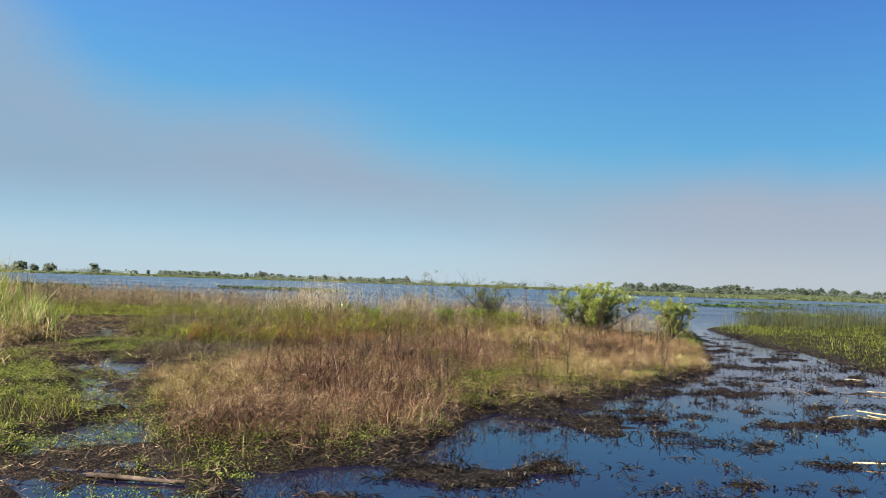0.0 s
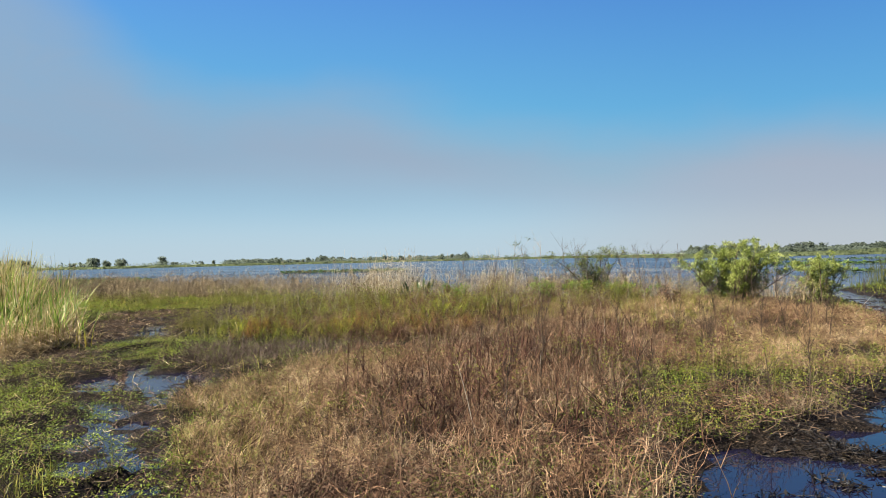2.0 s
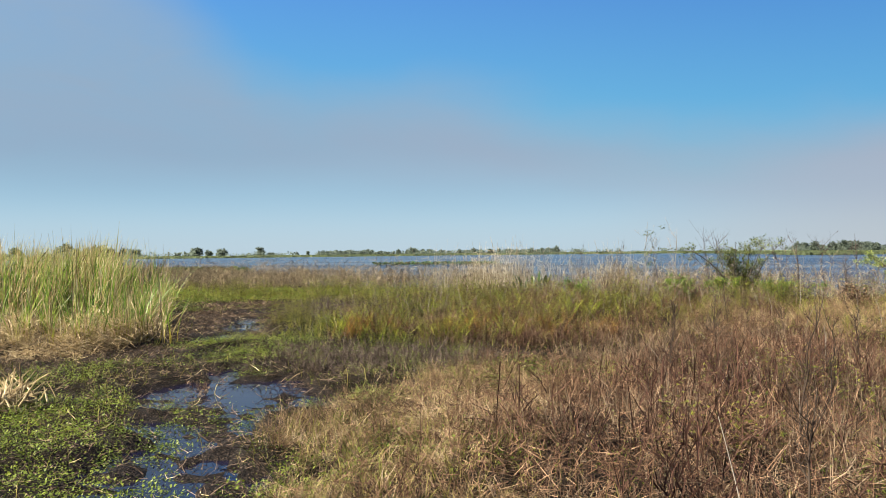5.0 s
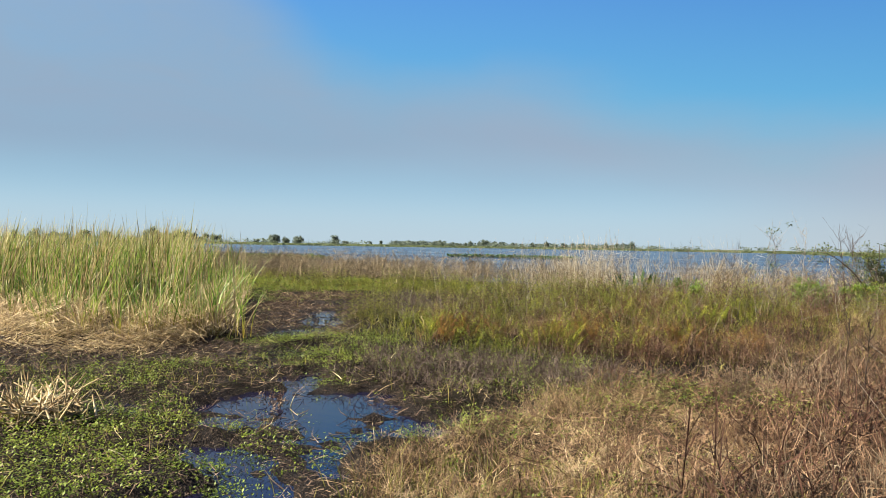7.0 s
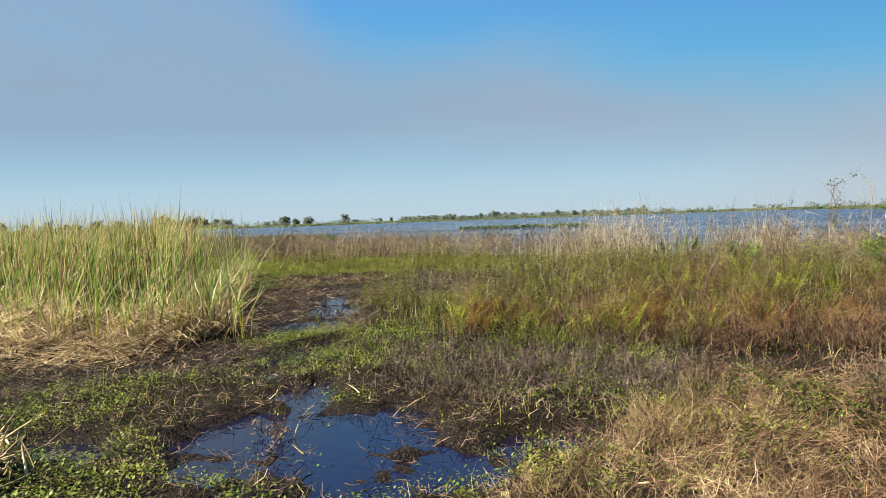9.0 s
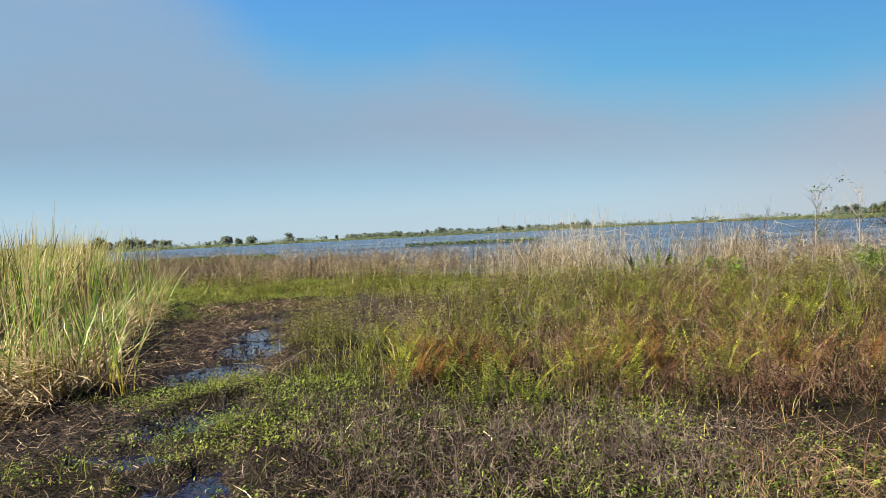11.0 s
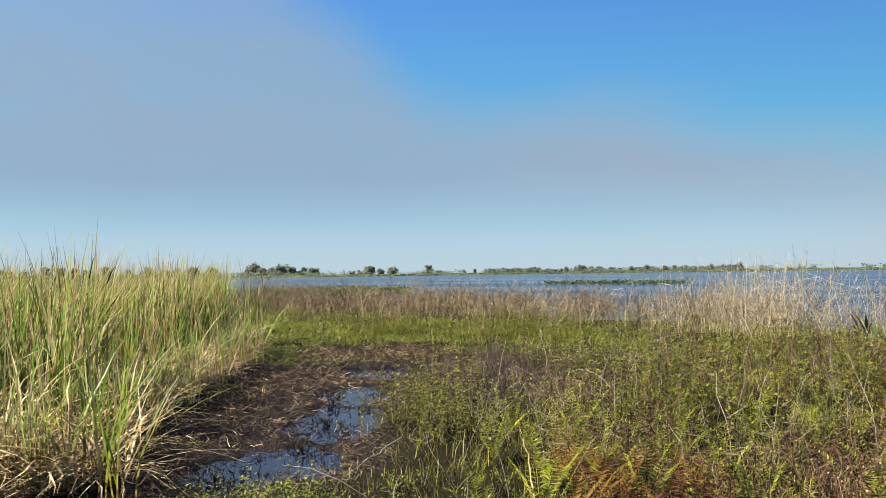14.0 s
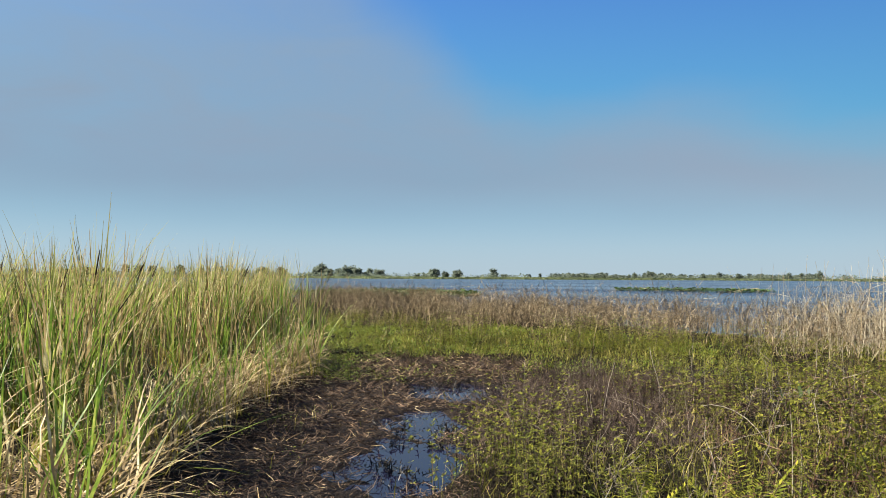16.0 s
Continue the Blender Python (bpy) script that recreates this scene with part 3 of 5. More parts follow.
def far_tree(seed):
    r = np.random.default_rng(seed)
    t = thing("tree", "distant green tree on the far shore of the lake, greyed by haze in its colour", "tree", "trees on the far shore")
    h = r.uniform(0.8, 1.2)
    line = spines(np.zeros((1, 3)), turn(1, r), np.array([3.2 * h]), np.array([2.0]), np.array([6.0]), 4, 0.2, r)
    limb = spines(np.repeat(line[0][2:4], 3, 0), turn(6, r), U(6, 1.0, 2.2, r), U(6, 25, 60, r), U(6, -20, 10, r), 3, 0.2, r)
    part("trunk", mesh("trunk", [tubes(line, np.array([0.16]), 6), tubes(limb, U(6, 0.05, 0.08, r), 4)], M["far_bark"]), t)
    k = 22
    z = U(k, 0.2, 3.4, r)
    wide = 1.5 * np.sqrt(1.0 - (z / 4.2) ** 2)
    c = np.stack([r.normal(0, 0.6, k) * wide, r.normal(0, 0.6, k) * wide, z * h], -1)
    rad = U(k, 0.7, 1.15, r)
    n = 430
    i = r.integers(0, k, n)
    d = r.normal(0, 1, (n, 3))
    d /= np.linalg.norm(d, axis=1, keepdims=True)
    p = c[i] + d * (rad[i] * U(n, 0.5, 1.05, r))[:, None] * np.array([1, 1, 0.85])
    part("crown", mesh("crown", [leaves(p, turn(n, r), U(n, -0.9, 0.9, r), U(n, 0.65, 1.05, r), U(n, 0.55, 0.9, r))], M["hazed_far_leaf"]), t)
    return t


def polar(az, r):
    a = radians(az)
    return -2 - r * math.sin(a), 6 + r * math.cos(a)


def build_far_shore():
    r = np.random.default_rng(21)
    kinds = [far_tree(s) for s in range(6)]
    # (azimuth left of +y from, to, how many, distance, size)
    GROVES = [(44, 62, 30, 560, 2.0), (40.4, 42.2, 6, 560, 2.5), (38.6, 40.2, 6, 560, 2.4), (37.4, 38.5, 3, 560, 2.0), (36.1, 37.2, 3, 560, 1.6), (33.2, 34.0, 3, 560, 1.0), (31.4, 32.9, 6, 560, 1.9),
              (30.3, 30.9, 3, 560, 1.7), (27.7, 27.9, 1, 560, 2.0), (26.9, 27.3, 2, 560, 1.2), (25.0, 25.2, 1, 560, 1.2), (24.1, 24.3, 1, 560, 1.2), (19.8, 23.2, 28, 560, 1.15), (16.8, 19.5, 14, 560, 1.1),
              (14.3, 16.5, 12, 560, 1.35), (9.5, 14, 18, 560, 1.1), (5.2, 9.5, 18, 560, 1.1), (4.1, 5.2, 6, 560, 1.4), (-12, 3.5, 4, 560, 0.6), (-48, -12.7, 190, 560, 1.65)]
    used = set()
    for lo, hi, count, dist, size in GROVES:
        for i in range(count):
            x, y = polar(r.uniform(lo, hi), dist + r.normal(0, 18))
            s = 0.9 * size * r.uniform(0.65, 1.1)
            m = Matrix.Translation((x, y, 0.4)) @ Matrix.Rotation(r.uniform(0, 6.28), 4, "Z") @ Matrix.Diagonal((s * r.uniform(0.8, 1.1), s * r.uniform(0.8, 1.1), s, 1))
            k = int(r.integers(0, 6))
            if k not in used:
                used.add(k)
                kinds[k].matrix_basis = m
            else:
                place(kinds[k], m)
    low = [[leaves(np.stack([r.normal(0, 1.4, 36), r.normal(0, 1.1, 36), U(36, 0.0, 1.5, r)], -1), turn(36, r), U(36, -0.9, 0.9, r), U(36, 0.6, 1.0, r), U(36, 0.5, 0.8, r))] for _ in range(4)]
    a = np.radians(np.concatenate([r.uniform(-50, 64, 220), r.uniform(-50, -12.7, 700), r.uniform(19.6, 23.3, 110), r.uniform(4, 17, 130), r.uniform(36, 62, 200)]))
    d = 550 + r.normal(0, 14, len(a))
    at = np.stack([-2 - d * np.sin(a), 6 + d * np.cos(a), np.full(len(a), 0.4)], -1)
    stuff("far_thicket", mesh("far_thicket", joined(low, at, r, 0.9, 2.1), M["hazed_far_leaf"]), "green thicket along the far shore, haze mixed into its colour", "bushes")
    n = 15000
    az = np.radians(r.uniform(-55, 66, n))
    d = far_edge(az) - 4 + 200 * r.random(n) ** 2.2
    x, y = -2 - d * np.sin(az), 6 + d * np.cos(az)
    base = np.stack([x, y, np.maximum(height(x, y), -0.1)], -1)
    tall = 0.4 + 0.35 * (n3(x, y, 0.03) + 1) / 2 + U(n, 0, 0.2, r)
    line = spines(base, turn(n, r), tall, U(n, 0, 12, r), U(n, 0, 20, r), 2, 0, r)
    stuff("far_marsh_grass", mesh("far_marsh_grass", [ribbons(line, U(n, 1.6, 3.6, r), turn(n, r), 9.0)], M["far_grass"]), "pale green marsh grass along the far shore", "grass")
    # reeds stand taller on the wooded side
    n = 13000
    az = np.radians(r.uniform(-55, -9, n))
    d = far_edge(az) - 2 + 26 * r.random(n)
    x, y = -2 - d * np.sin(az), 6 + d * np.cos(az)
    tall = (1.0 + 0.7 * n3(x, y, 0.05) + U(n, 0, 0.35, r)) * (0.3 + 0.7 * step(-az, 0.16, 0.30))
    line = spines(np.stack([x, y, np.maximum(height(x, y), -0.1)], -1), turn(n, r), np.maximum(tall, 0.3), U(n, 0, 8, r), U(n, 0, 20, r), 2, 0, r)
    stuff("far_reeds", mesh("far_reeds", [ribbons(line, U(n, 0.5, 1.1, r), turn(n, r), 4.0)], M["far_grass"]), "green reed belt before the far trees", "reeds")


def place(ob, m):
    """A copy of a thing at the pose m, which may stretch it."""
    keep = ob.matrix_basis.copy()
    ob.matrix_basis = Matrix.Identity(4)
    c = copy_thing(ob, m)
    ob.matrix_basis = keep
    return c


build_far_shore()

# ---- lily pads on the lake ----


def build_lilies():
    r = np.random.default_rng(5)
    for cx, cy, rx, ry, n, up in ((-23.5, 94, 8.5, 5.5, 2000, 0.22), (-40, 60, 8, 8, 2600, 0.25), (32, 82, 8, 4, 900, 0.12), (52, 115, 14, 9, 900, 0.12), (24, 53, 4, 2, 250, 0.08)):
        a, q = turn(n, r), np.sqrt(r.random(n))
        x, y = cx + rx * q * np.cos(a), cy + ry * q * np.sin(a)
        keep = n1.rough(x, y, 0.35) > -0.15
        x, y = x[keep], y[keep]
        k = len(x)
        p = np.stack([x, y, 0.02 + up * r.random(k)], -1)
        stuff("lily_pads", mesh("lily_pads", [leaves(p, turn(k, r), U(k, -0.2, 0.5, r), U(k, 0.3, 0.6, r), U(k, 0.3, 0.5, r), 0.05)], M["lily"]), "green lily pads crowded on the lake surface", "lily pads")


build_lilies()

# ---- ground plants ----


def build_cover():
    # low creeper in the wet ground: small leaves in tight mats
    def dens(x, y):
        wet = any_blob(x, y, [(-6.6, 9.8, 2.6, 2.2), (-5.0, 10.6, 2.6, 2.4), (-6.4, 14.8, 1.2, 2.2, 25), (-7.2, 15.4, 1.0, 0.7), (-3.3, 13.6, 2.2, 1.0), (-4.2, 15.1, 2.0, 0.6), (-3.9, 7.6, 1.3, 1.6), (-0.6, 8.1, 0.9, 0.5), (-1.9, 7.2, 1.2, 0.5), (-13, 27.0, 6.0, 3.4, -25), (-12.3, 22.4, 1.4, 1.4), (-8.5, 12.2, 3, 1.3), (1.0, 11.2, 1.7, 1.0), (0.2, 9.9, 0.8, 0.6), (-1.0, 8.6, 0.9, 0.4)])
        edge = 0.85 * np.exp(-((channel(x, y) + 0.4) / 0.4) ** 2)
        patch = step(n2.rough(x, y, 1.1) + 0.6 * n1.rough(x, y, 3.0), -0.18, 0.18)
        water = np.maximum((0.82 - 0.45 * step(-y, -11.3, -10.9)) * step(pools(x, y), 0, 0.3), 0.985 * step(blob(x, y, -5.4, 12.3, 1.25, 0.9), 0.0, 0.2))
        land = (1 - step(channel(x, y), -0.1, 0.2)) * (1 - step(lake(x, y), -0.6, 0)) * (1 - water) * (1 - 0.9 * step(track(x, y), 0.0, 0.35))
        lush = step(any_blob(x, y, [(-6.0, 10.1, 1.4, 0.9), (-5.2, 11.1, 0.5, 0.25), (-4.9, 8.6, 1.0, 0.9)]) + 0.8 * n1.rough(x, y, 2.2), 0.15, 0.45)
        return np.maximum(0.95 * lush, land) * np.clip(np.maximum(np.maximum(step(wet + 0.25, 0, 0.5) * (0.06 + 0.94 * patch) * (1 - 0.2 * step(y, 22, 24)), np.maximum(edge * (0.2 + 0.8 * patch), 0.07 * patch)), lush), 0, 1) * (0.2 + 0.8 * nearness(x, y))
    p = scatter(24000, dens, (-21, 8, 5, 33))
    p = np.repeat(p, 8, 0)
    n = len(p)
    far = 1 / np.sqrt(nearness(p[:, 0], p[:, 1]))
    size = U(n, 0.012, 0.028) * far
    p = p + np.stack([rng.normal(0, 0.035, n), rng.normal(0, 0.035, n), np.abs(rng.normal(0.0, 0.045, n))], -1)
    p[:, 2] = np.maximum(p[:, 2], 0.008)
    stuff("creeper_leaves", mesh("creeper_leaves", [leaves(p, turn(n), U(n, -0.3, 1.1), size, size * U(n, 0.35, 0.75), 0.15)], M["cover"]), "low bright green creeping leaves on wet ground", "ground cover")


def tuft(r, n=60):
    """Arching blades that fall outwards from one foot."""
    base = np.stack([r.normal(0, 0.05, n), r.normal(0, 0.05, n), U(n, 0.0, 0.07, r)], -1)
    line = spines(base, turn(n, r), U(n, 0.10, 0.28, r), U(n, 15, 80, r), U(n, 0, 80, r), 3, 0.45, r)
    line[..., 2] = np.maximum(line[..., 2], 0.008)
    return [strips(line, U(n, 0.0015, 0.0030, r), r)]


def build_grass():
    def dens(x, y):
        patch = step(n1.rough(x, y, 1.6), -0.15, 0.2)
        base = 0.035 * step(brush(x, y), -0.3, 0.2) * patch + 0.01
        return dry(x, y) * np.maximum(step(mats(x, y), -0.1, 0.25), base) * (0.15 + 0.85 * nearness(x, y))
    p = scatter(52000, dens, (-15, 9, 5, 30))
    n = len(p)
    far = 1 / np.sqrt(nearness(p[:, 0], p[:, 1]))
    comb = 2.6 * n2(p[:, 0], p[:, 1], 0.8) + rng.normal(0, 0.9, n)
    line = spines(p, comb, U(n, 0.06, 0.22), U(n, 25, 100), U(n, -50, 80), 2, 0.8)
    stuff("dry_grass", mesh("dry_grass", [strips(line, U(n, 0.0016, 0.0036) * far)], M["straw"]), "straw-coloured dead grass lying in tangled mats", "dry grass")

    tufts = [tuft(np.random.default_rng(160 + i)) for i in range(6)]
    pl = scatter(560, lambda x, y: dry(x, y) * step(mats(x, y), -0.08, 0.25) * (0.3 + 0.7 * nearness(x, y)), (-5, 8, 6, 22))
    stuff("straw_tufts", mesh("straw_tufts", joined(tufts, pl, rng, 0.5, 1.25), M["straw"]), "pale drooping tufts of dead grass matted on the ground", "dry grass")

    def dens2(x, y):
        g = any_blob(x, y, [(-3.9, 18.8, 5, 4), (-11.5, 26.2, 5.5, 2.8), (1, 20.5, 3, 2), (-3.2, 9, 1.3, 2.6)])
        return dry(x, y) * np.maximum(step(g + 0.5 * n1.rough(x, y, 1.3), 0.0, 0.5), 0.12) * (0.2 + 0.8 * nearness(x, y))
    p = scatter(34000, dens2, (-15, 9, 5, 31))
    n = len(p)
    far = 1 / np.sqrt(nearness(p[:, 0], p[:, 1]))
    line = spines(p, turn(n), U(n, 0.06, 0.24), U(n, 0, 45), U(n, 10, 70), 2, 0.2)
    stuff("green_grass", mesh("green_grass", [ribbons(line, U(n, 0.005, 0.010) * far, turn(n))], M["grass"]), "short olive green marsh grass among dead stems", "grass")

    # bank across the channel: lush and reedy
    def dens3(x, y):
        return step(-channel(x, y), -0.15, 0.15) * step(x, 8.2, 9.2) * (1 - step(lake(x, y), -0.4, 0.4))
    p = scatter(40000, dens3, (8.2, 27, 8, 40))
    n = len(p)
    tall = 0.07 + 0.17 * step(n2.rough(p[:, 0], p[:, 1], 0.8), -0.2, 0.35)
    line = spines(p, turn(n), U(n, 0.5, 1.3) * tall, U(n, 0, 60), U(n, 10, 70), 2, 0.2)
    stuff("bank_grass", mesh("bank_grass", [ribbons(line, U(n, 0.009, 0.022), turn(n))], M["bank_grass"]), "lush green grass on the bank across the channel", "grass")


def build_debris():
    # rotting stems on the mud and in the channel
    def dens(x, y):
        m = np.maximum(step(track(x, y), -0.25, 0.15), 0.9 * step(pools(x, y), -0.4, -0.1))
        m = np.maximum(m, 0.55 * step(any_blob(x, y, [(-4.4, 13.8, 2.6, 1.7), (-8.0, 21, 1.8, 2.2), (-5.8, 10.8, 3.2, 3.5), (-9.5, 13.0, 3.5, 2.2)]), 0, 0.3))
        m = np.maximum(m, 0.9 * np.exp(-((channel(x, y) + 0.15) / 0.4) ** 2) * nearness(x, y))
        return np.clip(m, 0, 1) * step(height(x, y), -0.012, 0.012)
    p = scatter(44000, dens, (-15, 7, 5, 26))
    n = len(p)
    p[:, 2] = np.maximum(p[:, 2], 0) + U(n, 0, 0.045)
    far = 1 / np.sqrt(nearness(p[:, 0], p[:, 1]))
    line = spines(p, turn(n), U(n, 0.05, 0.17) * far ** 0.5, U(n, 50, 112), U(n, -50, 45), 2, 0.9)
    line[..., 2] = np.maximum(line[..., 2], 0.003)
    pale = (rng.random(n) < 0.045) & (channel(p[:, 0], p[:, 1]) < -1.2)
    wide = U(n, 0.003, 0.008) * far ** 0.5
    stuff("mud_litter", mesh("mud_litter", [strips(line[~pale], wide[~pale])], M["muck"]), "dark rotting stems trampled into wet mud", "plant litter")
    stuff("pale_litter", mesh("pale_litter", [strips(line[pale], wide[pale])], M["fallen"]), "pale broken straw strewn over dark mud", "plant litter")

    def dens2(x, y):
        c = channel(x, y)
        h = height(x, y)
        return step(c, -0.3, 0.2) * step(h, -0.025, 0.0) * step(n3.rough(x, y, 3.0), -0.4 + 0.35 * step(y, 15, 19), 0.1 + 0.3 * step(y, 15, 19)) * (0.12 + 0.88 * nearness(x, y))
    p = scatter(26000, dens2, (-2, 13, 4, 27))
    n = len(p)
    far = 1 / np.sqrt(nearness(p[:, 0], p[:, 1]))
    p[:, 2] = np.maximum(p[:, 2], -0.005)
    k = n // 3
    line = spines(p[:k], turn(k), U(k, 0.04, 0.16), U(k, 50, 100), U(k, -10, 60), 2, 0.5)
    size = U(n - k, 0.018, 0.06) * far[k:]
    wilted = leaves(p[k:], turn(n - k), U(n - k, -0.6, 0.9), size, size * U(n - k, 0.15, 0.5), 0.35)
    stuff("floating_litter", mesh("floating_litter", [tubes(line, U(k, 0.002, 0.006) * far[:k]), wilted], M["drowned"]), "dark drowned weeds poking out of the channel", "plant litter")


build_cover()
build_grass()
build_debris()

# ---- brown brush on the mound, and dead stems elsewhere ----


def twigs(r, stems, tall, spread, lean, forks=3, thick=0.0032, round_=True):
    base = np.stack([r.normal(0, spread, stems), r.normal(0, spread, stems), np.full(stems, -0.01)], -1)
    main = spines(base, turn(stems, r), U(stems, 0.55, 1.0, r) * tall, np.abs(r.normal(0, lean, stems)), r.normal(8, 38, stems), 5, 0.75, r)
    out = [strips(main, U(stems, 1.1, 2.0, r) * thick, r)]
    k = stems * forks
    i = np.repeat(np.arange(stems), forks)
    j = r.integers(1, 4, k)
    side = spines(main[i, j], turn(k, r), U(k, 0.15, 0.45, r) * tall, np.abs(r.normal(42, 22, k)), r.normal(0, 35, k), 2, 0.5, r)
    out.append(tubes(side, U(k, 0.5, 0.85, r) * thick, 3) if round_ == 2 else strips(side, U(k, 1.0, 1.8, r) * thick, r))
    return out, main, side


def tangle(r, stems, tall, spread, lean, thick, curl=0, leaf=0.028):
    """Crooked stems that fork twice, for thickets of fine twigs."""
    base = np.stack([r.normal(0, spread, stems), r.normal(0, spread, stems), U(stems, -0.01, 0.25 * tall, r)], -1)
    main = spines(base, turn(stems, r), U(stems, 0.4, 1.0, r) * tall, np.abs(r.normal(0, lean, stems)), r.normal(15, 45, stems), 4, 0.9, r)
    k = stems * 3
    side = spines(main[np.repeat(np.arange(stems), 3), r.integers(1, 5, k)], turn(k, r), U(k, 0.2, 0.5, r) * tall, U(k, 20, 110, r), r.normal(0, 45, k), 2, 0.8, r)
    f = k
    fine = spines(side[:, 1], turn(f, r), U(f, 0.1, 0.25, r) * tall, U(f, 10, 120, r), r.normal(0, 30, f), 1, 0.3, r)
    out = [strips(main, U(stems, 0.9, 1.6, r) * thick, r), strips(side, U(k, 0.7, 1.1, r) * thick, r), strips(fine, U(f, 0.6, 0.9, r) * thick, r)]
    if curl:                                      # withered leaves still on the twigs
        g = k * curl
        p = side[np.repeat(np.arange(k), curl), r.integers(0, 3, g)] + r.normal(0, 0.02, (g, 3))
        out.append(leaves(p, turn(g, r), U(g, -0.9, 0.9, r), U(g, 0.5, 1.2, r) * leaf, U(g, 0.4, 0.7, r) * leaf, 0.4))
    for v, q in out:
        v[..., 2] = np.maximum(v[..., 2], -0.01)
    return out


def dead_shrub(seed, mat, tall, label, stems=34, lean=22, spread=0.16, group="dead shrubs on the mound", matted=False, thick=0.0026):
    r = np.random.default_rng(seed)
    t = thing("dead_shrub", label, "dead shrub", group)
    pieces = tangle(r, stems // 2, 0.9 * tall, 1.3 * spread, lean + 25, 0.0034) if matted else twigs(r, stems, tall, spread, lean, 4, thick)[0]
    tagged(part("stem_tuft", mesh("stem_tuft", pieces[:1], M[mat]), t), kind="stuff")
    tagged(part("brushwood", mesh("brushwood", pieces[1:], M[mat]), t), kind="stuff")
    return t


def strew(kinds, places, r, lo, hi):
    """Sets the kinds at the places, the first of each at its own, the rest copies."""
    for i, p in enumerate(places):
        s = r.uniform(lo, hi)
        m = Matrix.Translation([float(v) for v in p]) @ Matrix.Rotation(r.uniform(0, 6.28), 4, "Z") @ Matrix.Diagonal((s * r.uniform(0.9, 1.2), s * r.uniform(0.9, 1.2), s, 1))
        if i < len(kinds):
            kinds[i].matrix_basis = m
        else:
            place(kinds[int(r.integers(0, len(kinds)))], m)


def build_brush():
    r = np.random.default_rng(31)
    kinds = [dead_shrub(100 + i, ("twig", "tan_twig")[i // 2 % 2], 0.38, ("leafless reddish-brown shrub of thin dead twigs", "leafless tan shrub of thin bleached twigs")[i // 2 % 2], 34, 20 + 5 * i, matted=i % 2 == 1) for i in range(8)]
    pl = scatter(345, lambda x, y: dry(x, y) * step(brush(x, y) + 1.0 * n3.rough(x, y, 1.3), 0.1, 0.5) * (1 - 0.9 * step(mats(x, y), 0.0, 0.3)) * (0.35 + 0.65 * nearness(x, y)), (-4, 7, 6, 22), r)
    strew(kinds, pl, r, 0.4, 1.25)

    dark = [dead_shrub(180 + i, "dark_twig", 0.5, "dark red-brown bare shrub standing over the matted brush", 14, 22, thick=0.0042) for i in range(4)]
    pl = scatter(46, lambda x, y: dry(x, y) * step(any_blob(x, y, [(-1.4, 9.6, 1.5, 1.9), (-0.6, 12.6, 1.6, 2.0), (0.8, 14.6, 1.4, 1.4), (-2.9, 10.4, 0.5, 0.6)]), 0.0, 0.4) * step(n1.rough(x, y, 1.1), -0.2, 0.1), (-4, 4, 7.5, 17), r)
    strew(dark, pl, r, 0.7, 1.3)

    # brown twigs and straw fallen between the shrubs
    p = scatter(28000, lambda x, y: dry(x, y) * (1 - 0.5 * step(mats(x, y), 0.0, 0.3)) * step(brush(x, y), -0.2, 0.3) * (0.2 + 0.8 * nearness(x, y)), (-5, 7, 6, 23), r)
    n = len(p)
    p[:, 2] += U(n, 0.0, 0.18, r)
    line = spines(p, turn(n, r), U(n, 0.08, 0.30, r), U(n, 45, 120, r), r.normal(0, 45, n), 2, 0.5, r)
    stuff("fallen_twigs", mesh("fallen_twigs", [strips(line, U(n, 0.003, 0.006, r), r)], M["twig"]), "reddish-brown twigs fallen in a tangle on the mound", "dead twigs")
    near = [tangle(np.random.default_rng(120 + i), 30, 0.22, 0.24, 72, 0.0042, 0) for i in range(5)]
    pl = scatter(230, lambda x, y: (1 - step(channel(x, y), -0.5, 0)) * (1 - step(pools(x, y), -0.1, 0.1)) * step(any_blob(x, y, [(-4.6, 14.1, 1.5, 1.2), (-5.6, 14.9, 1.1, 0.5), (-8.2, 21.4, 1.3, 2.3, 20), (-7.4, 19.9, 0.9, 1.2)]) + 0.45 * n2.rough(x, y, 1.4), 0.05, 0.35), (-11, 3, 11, 26), r)
    stuff("grey_dead_weeds", mesh("grey_dead_weeds", joined(near, pl, r, 0.7, 1.25), M["grey_twig"]), "low grey tangle of dead weed stems", "dead weeds")
    among = [tangle(np.random.default_rng(130 + i), 12, 0.5, 0.18, 30, 0.0042, 3, 0.02) for i in range(5)]
    pl = scatter(210, lambda x, y: dry(x, y) * step(any_blob(x, y, [(-3.6, 16.8, 3.2, 2.2), (-3.8, 20.0, 4.4, 3.4), (0.3, 19.0, 2.6, 3.0), (-0.8, 23.0, 4.5, 2.0)]) + 0.5 * n3.rough(x, y, 1.1), 0.0, 0.4), (-10, 4, 13, 27), r)
    stuff("brown_dead_weeds", mesh("brown_dead_weeds", joined(among, pl, r, 0.45, 1.25), M["weed_twig"]), "reddish-brown tangle of dead weeds among the ferns", "dead weeds")
    thick = [tangle(np.random.default_rng(136 + i), 16, 0.3, 0.16, 55, 0.0045, 2, 0.018) for i in range(4)]
    pl = scatter(190, lambda x, y: dry(x, y) * step(any_blob(x, y, [(-2.9, 15.7, 1.7, 0.5), (-2.9, 16.2, 1.5, 0.9), (-4.0, 17.6, 1.0, 0.7), (-5.3, 16.6, 0.5, 0.6), (-1.9, 7.3, 1.3, 0.9)]) + 0.4 * n1.rough(x, y, 1.5), 0.0, 0.3), (-8, 2, 6, 21), r)
